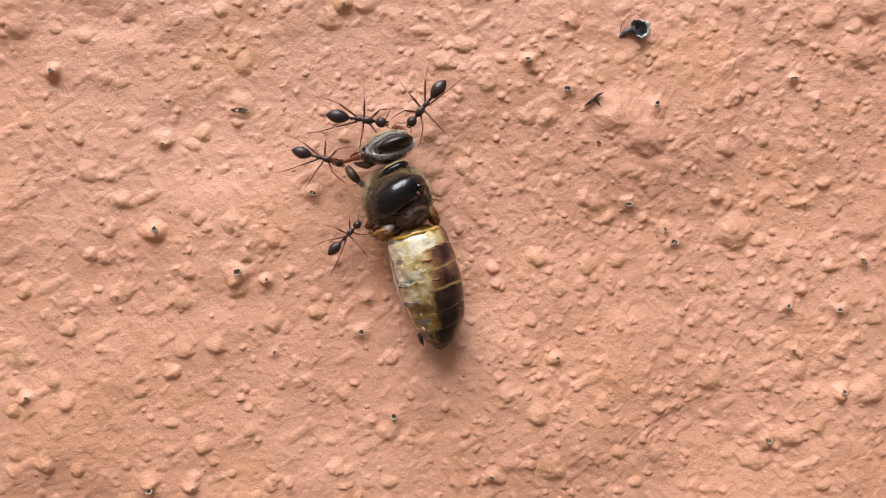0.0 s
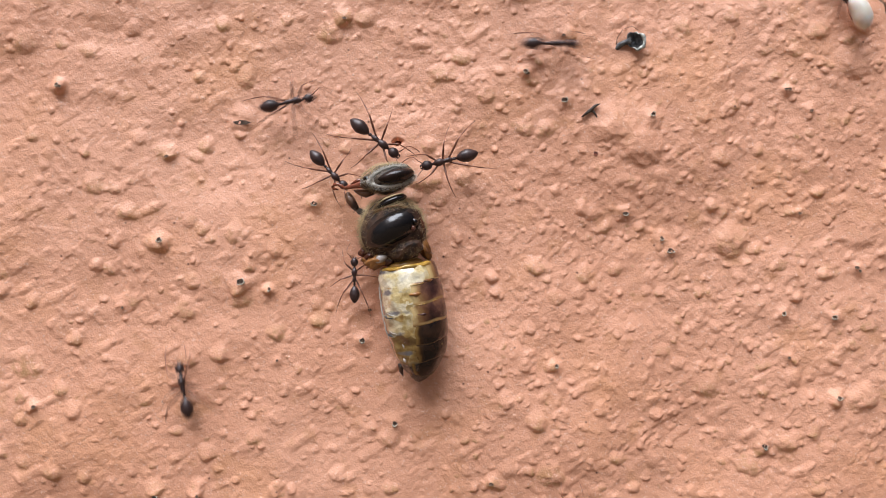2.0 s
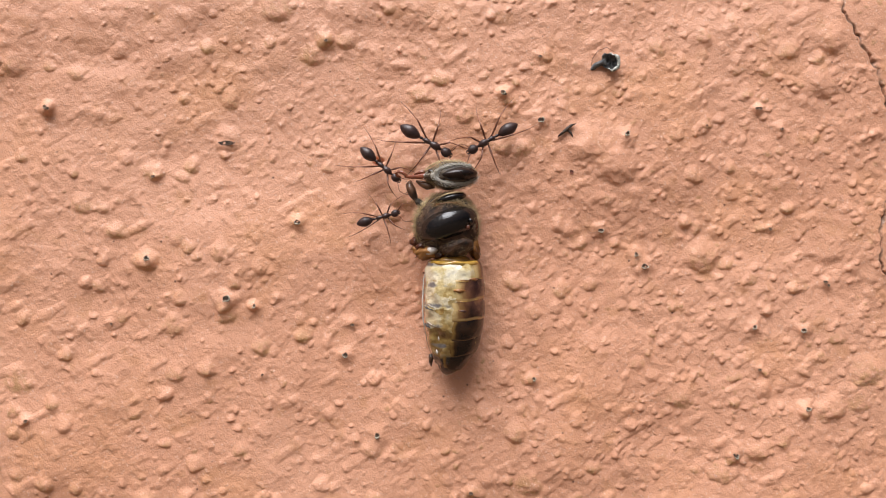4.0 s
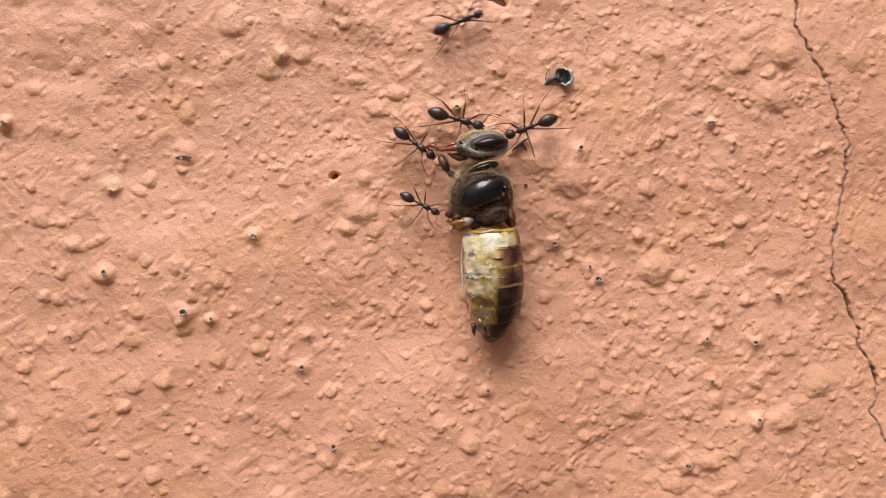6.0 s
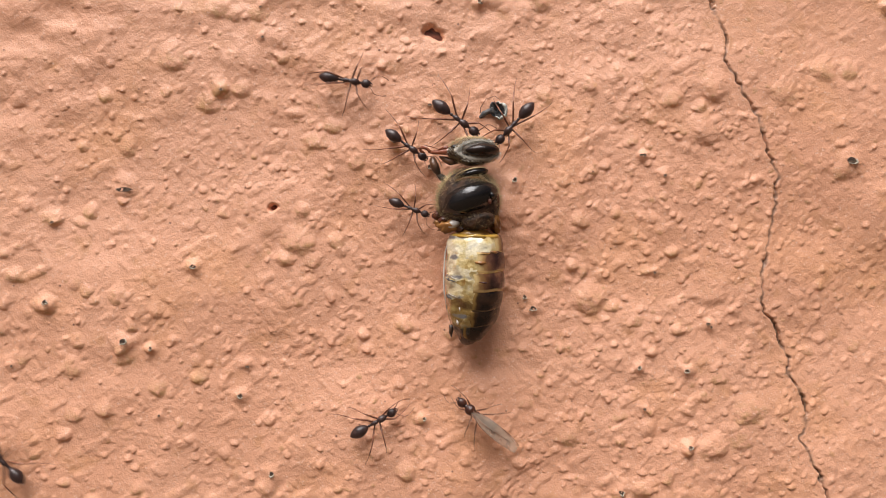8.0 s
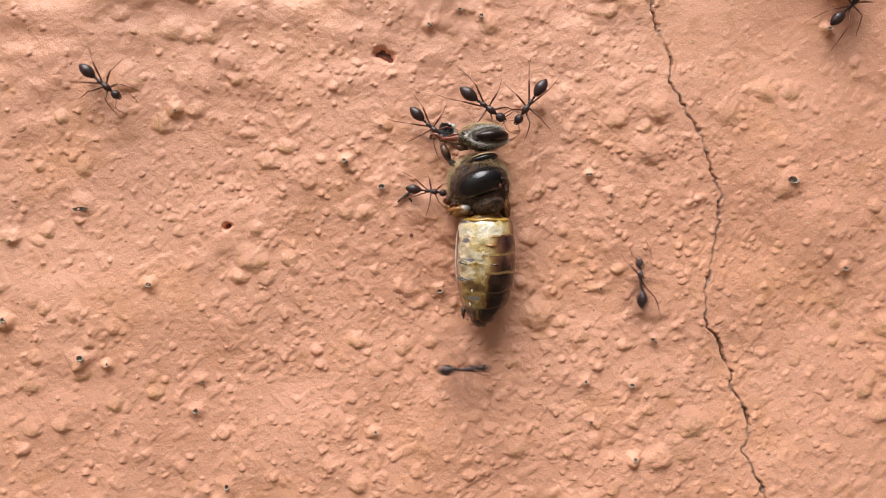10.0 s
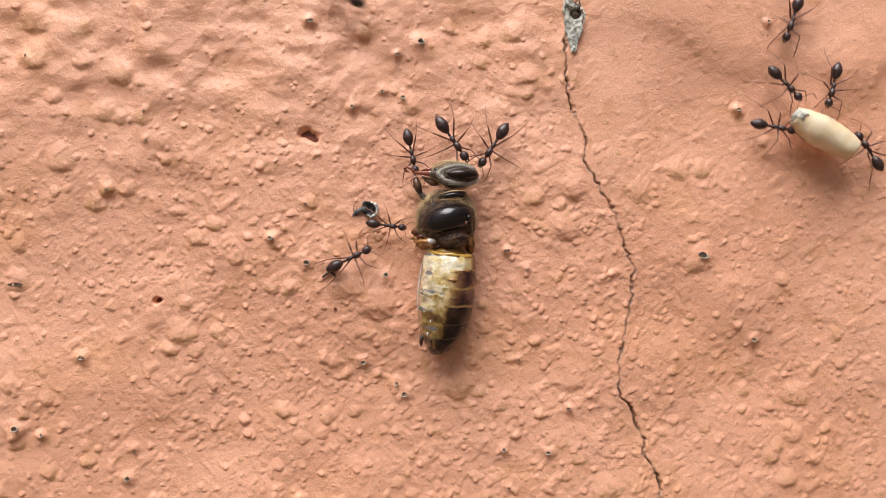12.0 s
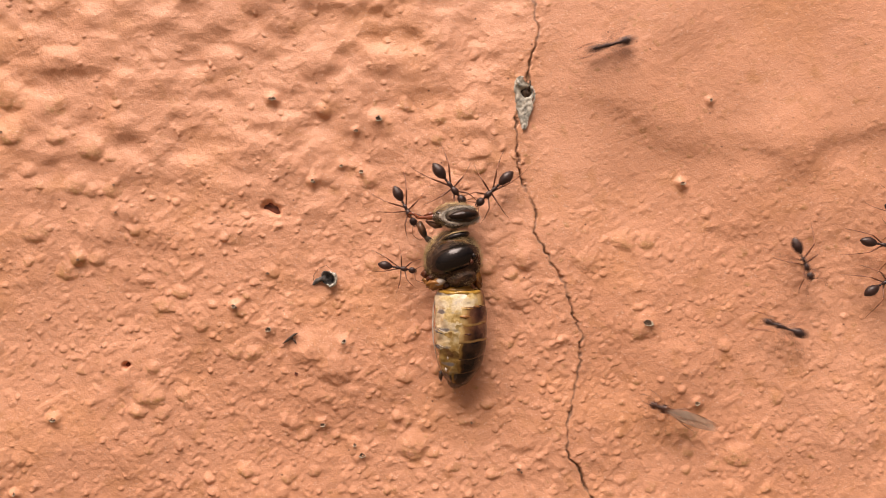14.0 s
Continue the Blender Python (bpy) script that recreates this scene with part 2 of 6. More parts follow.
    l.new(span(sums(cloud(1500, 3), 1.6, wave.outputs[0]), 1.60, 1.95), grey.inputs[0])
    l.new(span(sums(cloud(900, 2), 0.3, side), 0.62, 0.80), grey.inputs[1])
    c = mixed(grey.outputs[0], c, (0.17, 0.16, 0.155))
    c = mixed(span(sums(cloud(1500, 3), 0.10, along), 0.20, 0.10), c, (0.50, 0.29, 0.05))
    line = n.new("ShaderNodeMath")
    line.operation = "PINGPONG"
    line.inputs[1].default_value = 0.5
    l.new(sums(along, 0.925, 0.02), line.inputs[0])
    c = mixed(span(sums(cloud(900, 3), 0.9, line.outputs[0]), 0.40, 0.34), c, (0.42, 0.27, 0.08))
    c = mixed(span(sums(cloud(1500, 3), 0.8, along), 5.45, 5.75), c, (0.016, 0.009, 0.006))
    l.new(c, b.inputs["Base Color"])
    relief = n.new("ShaderNodeBump")
    relief.inputs["Strength"].default_value, relief.inputs["Distance"].default_value = 1.0, 0.00022
    l.new(sums(facet.outputs["Distance"], 0.35, cloud(1300, 4)), relief.inputs["Height"])
    l.new(relief.outputs["Normal"], b.inputs["Normal"])
    b.inputs["Coat Weight"].default_value, b.inputs["Coat Roughness"].default_value = 1.0, 0.07
    return m


BELLY_SKIN = belly_skin()
BACK_GOLD = mottled("bee_gold_rim", (0.42, 0.23, 0.03), (0.72, 0.49, 0.12), 1200, 0.25, coat=0.7)
BEE_GLASSY = mottled("bee_clear_scale", (0.16, 0.10, 0.06), (0.62, 0.58, 0.54), 1500, 0.10, coat=1.0)
BEE_WHITE = mottled("bee_white_ridge_glint", (0.55, 0.50, 0.42), (0.86, 0.84, 0.80), 1200, 0.22, coat=0.6)
LARVA = mottled("larva_cream", (0.74, 0.60, 0.36), (0.86, 0.76, 0.56), 500, 0.30, 0.00006, 900, coat=0.3, sss=0.3)
EGG = mottled("pupa_white", (0.68, 0.62, 0.52), (0.84, 0.80, 0.74), 900, 0.45, sss=0.3)


def wing_film():
    m, n, l, b = material("wing_film", (0.60, 0.49, 0.39), 0.18)
    b.inputs["Alpha"].default_value = 0.42
    place = n.new("ShaderNodeTexCoord")
    tex = n.new("ShaderNodeTexNoise")
    tex.inputs["Scale"].default_value = 1500
    l.new(place.outputs["Object"], tex.inputs["Vector"])
    ramp = n.new("ShaderNodeMapRange")
    ramp.inputs["To Min"].default_value, ramp.inputs["To Max"].default_value = 0.30, 0.62
    l.new(tex.outputs["Fac"], ramp.inputs["Value"])
    l.new(ramp.outputs[0], b.inputs["Alpha"])
    return m


WING = wing_film()
PAPERY = mottled("papery_cream", (0.56, 0.49, 0.38), (0.82, 0.76, 0.64), 900, 0.5, 0.00005, 2500)


# ---------------------------------------------------------------- small builders
def mesh_of(name, bm, mat, smooth=True):
    me = bpy.data.meshes.new(name)
    bm.to_mesh(me)
    bm.free()
    me.materials.append(mat)
    if smooth:
        me.shade_smooth()
    return me


def part(name, bm, mat, parent, label="", smooth=True):
    """Links a bmesh as one mesh object under a thing or under a part."""
    ob = new(name, mesh_of(name, bm, mat, smooth))
    ob.parent = parent
    return tagged(ob, label)


def thing(name, label, category, group="", kind=""):
    return tagged(new(name), label, category, group, kind)


def scaled(bm):
    bmesh.ops.scale(bm, vec=(MM, MM, MM), verts=bm.verts)
    return bm


def lathe(bm, axis, radii, flat=1.0, lift=1.0, sides=16, bend=None, close=True):
    """A round body about the x axis: stations axis with their radii; flat and lift squeeze it in y and z."""
    rings = []
    for k, (x, r) in enumerate(zip(axis, radii)):
        oy, oz = bend[k] if bend else (0, 0)
        rings.append([bm.verts.new((x, oy + flat * r * math.cos(2 * math.pi * i / sides), oz + lift * r * math.sin(2 * math.pi * i / sides)))
                      for i in range(sides)])
    for a, b in zip(rings, rings[1:]):
        for i in range(sides):
            j = (i + 1) % sides
            bm.faces.new((a[i], b[i], b[j], a[j]))
    if close:
        bm.faces.new(rings[0])
        bm.faces.new(rings[-1][::-1])
    return bm


def tube(bm, points, radii, sides=7):
    """A bent, tapering rod through a few points."""
    points = [Vector(p) for p in points]
    rings = []
    for k, p in enumerate(points):
        d = (points[min(k + 1, len(points) - 1)] - points[max(k - 1, 0)]).normalized()
        u = d.orthogonal().normalized() if abs(d.y) > 0.9 else d.cross(Vector((0, 1, 0))).normalized()
        v = d.cross(u)
        rings.append([bm.verts.new(p + radii[k] * (u * math.cos(2 * math.pi * i / sides) + v * math.sin(2 * math.pi * i / sides))) for i in range(sides)])
    for a, b in zip(rings, rings[1:]):
        for i in range(sides):
            j = (i + 1) % sides
            bm.faces.new((a[i], a[j], b[j], b[i]))
    bm.faces.new(rings[0][::-1])
    bm.faces.new(rings[-1])
    return bm


def egg(bm, centre, half, turn=0.0, rings=12, sides=18, rough=0.0, seed=0):
    """An ellipsoid, optionally turned about z (degrees) and made uneven."""
    made = bmesh.ops.create_uvsphere(bm, u_segments=sides, v_segments=rings, radius=1.0)["verts"]
    m = Matrix.Translation(centre) @ Euler((0, 0, radians(turn))).to_matrix().to_4x4() @ Matrix.Diagonal((*half, 1))
    for v in made:
        k = 1.0 + (rough * noise.noise(v.co * 2.3 + Vector((seed, seed * 0.7, 0))) if rough else 0.0)
        v.co = m @ (v.co * k)
    return bm


def fuzz(bm, rng, count, centre, half, length, thick=0.012, top=-0.2, lean=(0, 0, 0), bald=0.0):
    """Short tapered hairs standing on the outer side of an ellipsoid."""
    centre, lean = Vector(centre), Vector(lean)
    for _ in range(count):
        d = Vector((rng.gauss(0, 1), rng.gauss(0, 1), rng.gauss(0, 1))).normalized()
        if d.z < top or (d.z > 0.45 and rng.random() < bald):
            continue
        p = centre + Vector((d.x * half[0], d.y * half[1], d.z * half[2])) * 0.97
        n = Vector((d.x / half[0], d.y / half[1], d.z / half[2])).normalized()
        way = (n + lean + 0.45 * Vector((rng.gauss(0, 1), rng.gauss(0, 1), rng.gauss(0, 1)))).normalized()
        u = way.orthogonal().normalized() * thick
        w = way.cross(u)
        tip = bm.verts.new(p + way * length * rng.uniform(0.5, 1.15))
        base = [bm.verts.new(p + u), bm.verts.new(p - 0.5 * u + 0.87 * w), bm.verts.new(p - 0.5 * u - 0.87 * w)]
        for i in range(3):
            bm.faces.new((base[i], base[(i + 1) % 3], tip))
    return bm


def fuzz_along(bm, rng, points, count, spread, length, thick=0.010):
    """Short pale hairs along a line."""
    points = [Vector(p) for p in points]
    for _ in range(count):
        f = rng.uniform(0, len(points) - 1.001)
        k = int(f)
        p = points[k].lerp(points[k + 1], f - k) + Vector((rng.gauss(0, spread * 0.5), rng.gauss(0, spread * 0.5), -0.02))
        way = Vector((rng.gauss(0, 0.8), rng.gauss(0.3, 0.8), rng.uniform(0.1, 0.9))).normalized()
        u = way.orthogonal().normalized() * thick
        w = way.cross(u)
        tip = bm.verts.new(p + way * length * rng.uniform(0.5, 1.1))
        base = [bm.verts.new(p + u), bm.verts.new(p - 0.5 * u + 0.87 * w), bm.verts.new(p - 0.5 * u - 0.87 * w)]
        for i in range(3):
            bm.faces.new((base[i], base[(i + 1) % 3], tip))


# ---------------------------------------------------------------- the wall
X0, X1, Z0, Z1, STEP = -29.0, 53.0, -18.0, 35.0, 0.058
CRACK = [(25.1, 36), (25.32, 29.63), (25.64, 28.97), (25.42, 28.31), (25, 26.81), (24.88, 25.71), (24.09, 23.33), (24.01, 23.13), (24, 21.59), (24.07, 20.61),
         (24.2, 19.46), (24.48, 18.68), (24.86, 17.81), (25.21, 17.14), (25.28, 16.37), (25.13, 15.6), (25.34, 15.03), (25.8, 14.43), (26.15, 13.66),
         (26.29, 13.27), (26.79, 12.81), (27.14, 12.03), (27.7, 10.19), (27.87, 9.63), (28.08, 9.06), (28.44, 8.32), (28.15, 8.07), (28.18, 7.4),
         (28.25, 6.66), (28.07, 6.13), (27.96, 5.39), (27.74, 4.65), (27.63, 3.91), (27.38, 2.99), (27.3, 2.25), (27.3, 1.11), (27.47, 0.37), (28.04, -0.46),
         (28.39, -1.03), (28.5, -1.67), (29.03, -2.53), (28.88, -3.46), (29.49, -4.32), (29.99, -5.25), (29.98, -6.64), (29.5, -7.3), (30.6, -9.3),
         (31.5, -11.9), (32.2, -19)]
# broad lumps that stand out: place along the wall, height, radius
LUMPS_FAR_LEFT = [(-24.9, -6.9, 0.37), (-24.5, -9.6, 0.37), (-24.3, -1.6, 0.5), (-24.3, -0.7, 0.32), (-24.1, -10.6, 0.37), (-23.1, -7.5, 0.32), (-23, -8.8, 0.36),
                  (-23, -11.2, 0.33), (-22.9, 12.4, 0.65), (-22.8, -5.8, 0.71), (-22.5, -2.2, 0.42), (-22.5, -8.1, 0.39), (-22.5, 7.2, 0.36), (-21.3, -11.8, 0.5),
                  (-21, 9.8, 0.42), (-20.9, -7.1, 0.35), (-20.8, 12.3, 0.32), (-20.1, -8.3, 0.42), (-20.1, -4.3, 0.35), (-19.5, -12.1, 0.39), (-19.5, 6.3, 0.31),
                  (-19.3, 11.9, 0.39), (-19, 4.3, 0.55), (-18.9, -0.2, 0.31), (-18.2, -0.4, 0.34), (-17.9, 4.2, 0.31), (-17.8, 1.1, 0.3), (-17.1, 2.8, 0.47),
                  (-16.8, 13.2, 0.38), (-16.7, -2.2, 0.3), (-16.4, 7, 0.41), (-16.2, -7.7, 0.34), (-15.5, -12.7, 0.52)]
LUMPS_LEFT = [(-15.4, 1.1, 0.6), (-15, 6.2, 0.53), (-14.4, -9.5, 0.3), (-13.9, -2.7, 0.56), (-13.7, -5.4, 0.53), (-13.6, 2.3, 0.3), (-13.4, -1.1, 0.36),
              (-13.3, -12.8, 0.55), (-13.2, 5.9, 0.33), (-13.2, 10.4, 0.3), (-12.9, 1.9, 0.33), (-12.8, 6.5, 0.4), (-12.6, -10.7, 0.47), (-12.4, 1.4, 0.29),
              (-11.8, -5.1, 0.46), (-11.8, 13.4, 0.41), (-11.2, 10.9, 0.3), (-11.1, 1.6, 0.48), (-10.8, -1.5, 0.45), (-10.7, 8, 0.7), (-10.7, -2.1, 0.52),
              (-10.5, 10.3, 0.55), (-10.3, -0.2, 0.32), (-10, -9.9, 0.4), (-9.4, 22.1, 0.87), (-9.2, 24.3, 0.88), (-9.2, -1.5, 0.29), (-8.7, -3.9, 0.52),
              (-8.7, 0.7, 0.47), (-8.2, 13.6, 0.31), (-8.1, 19.6, 0.47), (-7.9, -12.8, 0.3), (-7.7, 15.7, 0.77)]
LUMPS_MIDDLE = [(-6.6, 3.4, 0.34), (-6.4, 23.8, 0.55), (-6.3, -3.3, 0.39), (-6.2, 21.8, 0.54), (-5.7, 12.9, 0.53), (-5.3, -12, 0.4), (-5.1, 18.6, 0.68),
                (-5, 13.8, 0.52), (-4.9, -8, 0.32), (-4.9, 6.3, 0.3), (-4.2, 18.2, 0.45), (-4, 21, 0.68), (-3.8, 13.8, 0.52), (-2.8, 20.5, 0.38), (-2.7, 18.2, 0.45),
                (-2.5, -10, 0.49), (-2.5, -12.8, 0.3), (-2.4, -5.9, 0.38), (-1.2, 3.7, 0.44), (-1.2, 15.6, 0.37), (-0.5, 4.6, 0.73), (-0.5, 1.1, 0.3),
                (-0.1, 6.5, 0.44), (0.2, 4.7, 0.32), (0.4, 20.8, 0.84), (0.4, 3.5, 0.44), (0.6, 10.6, 0.6), (1.7, 11.5, 0.43), (1.8, 4.6, 0.38), (1.9, -11.9, 0.3),
                (3, 9.4, 0.5), (3.6, -12.6, 0.46), (4.1, -7.8, 0.39)]
LUMPS_CENTRE = [(4.2, -11.8, 0.46), (5.3, 7.5, 0.43), (5.3, -6, 0.32), (5.5, -11.8, 0.3), (5.7, 10.2, 0.32), (5.8, -0.4, 0.48), (5.9, -9.1, 0.52), (6.5, 7.4, 0.49),
                (6.7, -12.1, 0.67), (6.7, -6, 0.36), (7.1, -2.1, 0.39), (7.9, 12.8, 0.32), (8.3, -1.9, 0.39), (8.5, 3, 0.43), (8.7, -0.9, 0.49), (9.1, 2.7, 0.39),
                (9.9, 1.8, 0.33), (10.1, 7.7, 1.11), (10.4, -0.7, 0.33), (10.5, -11.2, 0.37), (11.2, 7.9, 1.26), (11.2, 23.4, 0.44), (11.4, 4.4, 0.3),
                (11.5, 18.9, 0.57), (11.8, 1.8, 0.3), (11.9, 6.6, 1.24), (13.1, -5.2, 0.33), (13.1, -1.9, 0.3), (14, -5.9, 0.34), (14.1, 18.9, 0.64),
                (14.4, 13.3, 0.49), (15.2, -1.9, 0.3), (15.5, 8.2, 0.34)]
LUMPS_RIGHT = [(15.6, -7.4, 0.58), (16, 3, 0.37), (16.4, 5.8, 0.46), (16.6, 2.7, 0.31), (16.7, 23.8, 0.44), (16.9, 1, 0.89), (17.1, 13.9, 0.36), (17.2, 8.9, 0.35),
               (18, -11.7, 0.64), (18, 9.1, 0.32), (18.3, 0.6, 0.31), (18.6, -10.8, 0.36), (18.7, 6.2, 0.31), (18.8, 21.5, 0.36), (18.8, -6, 0.32),
               (18.8, -7.5, 0.32), (19, 23.1, 0.51), (19, 12, 0.36), (19.6, 10.7, 0.32), (19.8, -0.2, 0.35), (20.1, -10.4, 0.58), (20.4, -6.7, 0.57),
               (20.6, 23.4, 0.66), (20.6, 19.7, 0.36), (20.7, 11.9, 0.33), (20.7, 6, 0.32), (21.4, -6.5, 0.32), (21.5, -9.7, 0.36), (21.6, 20.8, 0.58),
               (21.6, 19.6, 0.36), (21.7, -12.9, 0.37), (22, 13, 0.52), (22.6, -0.6, 0.43)]
LUMPS_FAR_RIGHT = [(22.8, -7.8, 0.44), (22.9, -5.6, 0.36), (23.6, 12.6, 0.37), (23.9, 11.1, 0.93), (24.1, 1.5, 0.91), (24.3, -7.8, 0.72), (24.5, 13.7, 0.85),
                   (24.7, -3.7, 0.46), (25.9, -7.3, 0.72), (26.5, -5.7, 0.84), (28.7, 13.4, 0.7), (30.2, -2.2, 0.31), (30.8, 1.8, 0.3), (31.2, 14.7, 0.63),
                   (32.2, 8.6, 0.53), (32.7, 14.7, 0.56), (32.9, -1.9, 0.39), (35.1, 4.7, 0.31), (35.4, -0.9, 0.32), (35.6, 1.8, 0.63), (35.6, 0.4, 0.39),
                   (36.5, -6.4, 0.33), (37.2, -3.9, 0.57), (37.2, -0.7, 0.32), (37.6, -3.2, 0.49), (38, 7.5, 0.4), (38.3, -5.4, 0.58), (38.7, -2.5, 0.57),
                   (39, -0, 0.73), (40.1, 1.6, 0.33), (40.9, -2.2, 0.33), (41.6, 3.9, 0.41), (41.9, 1.9, 0.33)]
# burst paint blisters: place and size
BLISTERS = [(7.5, 9.1, 0.17), (12.5, 8.3, 0.18), (-15.2, 1.3, 0.17), (-10.7, -1.1, 0.22), (13.6, 0.6, 0.2), (13.1, 1.3, 0.16), (11, 2.7, 0.17), (19.9, -3, 0.15), (22.7, -3.2, 0.16), (-2.1, -9.1, 0.2), (-15.5, -13.1, 0.2), (-3.9, -4.4, 0.17), (18.8, -10.5, 0.2), (22.8, -7.7, 0.15), (-20.9, 10, 0.15), (-6.6, 3.3, 0.18), (7, -5.9, 0.15), (5.3, 10.7, 0.14), (-9.1, -1.5, 0.13), (14.9, 23, 0.2), (13.7, 19.5, 0.15), (32.7, 9.3, 0.28), (36.1, 3.8, 0.16), (10.5, 18.9, 0.14), (12.4, 19.9, 0.12), (37, 24.1, 0.13), (35.2, 18.6, 0.14), (8, 24.3, 0.14)]
SMALL_PITS = [(-14.9, 6), (-20.8, 9.9), (-17.4, -2.5), (-22.2, -8), (-3.5, -2.7), (-8.7, -5.5), (20.1, 9.7), (21.5, 8.5), (3.3, -12.5), (20.2, -5.5), (-13.1, -13), (-4.9, 13.8), (-9.7, 22.2), (-2.4, 16.9), (-2.5, 18.7), (7.5, 12.8), (13.4, 22.2), (20.3, 9.7), (5.4, 10.6), (24.2, -0.6), (20.9, 2.7), (7.8, 24.3), (10.6, 18.8), (35.2, 18.6), (24, -0.4)]


def lattice(rng, x, z, size):
    """Smooth noise of about -1 to 1 with cells of that size."""
    nx, nz = int((X1 - X0) / size) + 4, int(1.6 * (Z1 - Z0) / size) + 6
    g = rng.uniform(-1, 1, (nx, nz))
    lean = 0.0 if size > 2 else 0.4 + 1.1 * size            # fine grain is turned, so that no rows show
    u, v = (x - X0) / size, (z - Z0) / size
    u, v = u * math.cos(lean) - v * math.sin(lean), u * math.sin(lean) + v * math.cos(lean)
    i, j = np.floor(u).astype(int), np.floor(v).astype(int)
    u, v = u - i, v - j
    i, j, k, m = i % nx, j % nz, (i + 1) % nx, (j + 1) % nz
    u, v = u * u * u * (u * (u * 6 - 15) + 10), v * v * v * (v * (v * 6 - 15) + 10)
    return g[i, j] * (1 - u) * (1 - v) + g[k, j] * u * (1 - v) + g[i, m] * (1 - u) * v + g[k, m] * u * v


def crack_x(z):
    zs, xs = [p[1] for p in CRACK][::-1], [p[0] for p in CRACK][::-1]
    return np.interp(z, zs, xs)


def relief():
    """How far the stucco stands out of the wall plane, in millimetres, on the fine grid."""
    rng = np.random.default_rng(7)
    xs, zs = np.arange(X0, X1 + STEP / 2, STEP), np.arange(Z0, Z1 + STEP / 2, STEP)
    x, z = np.meshgrid(xs, zs, indexing="ij")
    line = crack_x(z) + 0.03 * lattice(rng, x, z, 0.9) + 0.10 * lattice(rng, x, z, 0.35) + 0.05 * lattice(rng, x, z, 0.16)
    beyond = 1 / (1 + np.exp(-(x - line) / 0.8))            # right of the crack the coat is smoother
    smooth = beyond * (0.35 + 0.65 / (1 + np.exp(-(z - 17) / 2.0)))
    rough = 1 - 0.72 * smooth
    coarse = 1 / (1 + np.exp(-(z - 0.12 * x - 17.5) / 2.0)) * (1 - beyond)   # towards the top the roller left heavier ridges
    h = 0.28 * lattice(rng, x, z, 9.0) + 0.15 * lattice(rng, x, z, 4.0)
    h += (0.050 + 0.13 * coarse) * lattice(rng, x, z * 1.5 - Z0 * 0.5, 2.1) * rough + 0.065 * coarse * lattice(rng, x, z * 1.4 - Z0 * 0.4, 1.05) * rough
    ux, uz = x + 0.35 * lattice(rng, x, z, 1.3), z + 0.30 * lattice(rng, x, z, 1.3)
    busy = rough * (0.45 + 0.55 / (1 + np.exp(-(x - 1.5 + 0.35 * z) / 3.5)))
    h += (0.008 + 0.020 * coarse) * (1 - 2.2 * np.abs(lattice(rng, ux, uz, 1.15))) * busy + 0.020 * lattice(rng, ux, uz, 0.62) * busy
    h += 0.003 * (1 - 2 * np.abs(lattice(rng, ux, uz, 0.45))) * busy
    h += (0.012 * lattice(rng, x, z, 0.27) + 0.006 * lattice(rng, x, z, 0.15)) * (0.35 + 0.65 * rough)
    h += (0.10 * np.maximum(lattice(rng, x, z, 0.62) - 0.3, 0) + 0.06 * np.maximum(lattice(rng, x, z, 0.36) - 0.35, 0)) * rough * (1 - 0.7 * coarse)
    swell = z - (24.0 - 0.62 * (x - 30) + 0.026 * (x - 30) ** 2) + 0.8 * lattice(rng, x, z, 3.0) + 0.3 * lattice(rng, x, z, 1.2)
    h += 0.36 / (1 + np.exp(-swell / 0.5)) * beyond * np.clip((x - 27) / 3, 0, 1) * np.exp(-np.clip(swell, 0, 99) / 7)
    wx = x + 0.10 * lattice(rng, x, z, 0.75) + 0.04 * lattice(rng, x, z, 0.3)
    wz = z + 0.10 * lattice(rng, x, z, 0.75) + 0.04 * lattice(rng, x, z, 0.3)
    top, dust = np.zeros_like(h), np.zeros_like(h)

    def lump(cx, cz, r, tall, long=1.0, lean=0.0, hard=1.0, dusty=0.0):
        """A rounded drop of coarse paint: a long slope above, a steep full edge below."""
        reach = 1.35 * r * max(long, 1.0) + 0.3
        a, b = np.searchsorted(xs, (cx - reach, cx + reach))
        c, d = np.searchsorted(zs, (cz - reach, cz + reach))
        if b - a < 2 or d - c < 2:
            return
        dx, dz = wx[a:b, c:d] - cx, wz[a:b, c:d] - cz
        du, dv = dx * math.cos(lean) + dz * math.sin(lean), -dx * math.sin(lean) + dz * math.cos(lean)
        dv = np.where(dv > 0, dv * 0.76, dv * 1.06)
        q = (du / (r * long)) ** 2 + (dv / r) ** 2
        f = tall * np.clip(1 - q / 1.15, 0, 1) ** hard
        t = top[a:b, c:d]
        top[a:b, c:d] = np.where(f > t, f + 0.35 * t, t + 0.35 * f)
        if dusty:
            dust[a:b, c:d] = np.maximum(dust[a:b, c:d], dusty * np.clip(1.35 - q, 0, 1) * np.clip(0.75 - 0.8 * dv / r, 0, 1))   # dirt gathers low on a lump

    def crowd(cx, cz):                                      # pimples crowd in the middle and thin out to the left
        return 0.22 + 0.70 / (1 + math.exp(-(cx + 2.0 + 0.35 * cz) / 3.5))

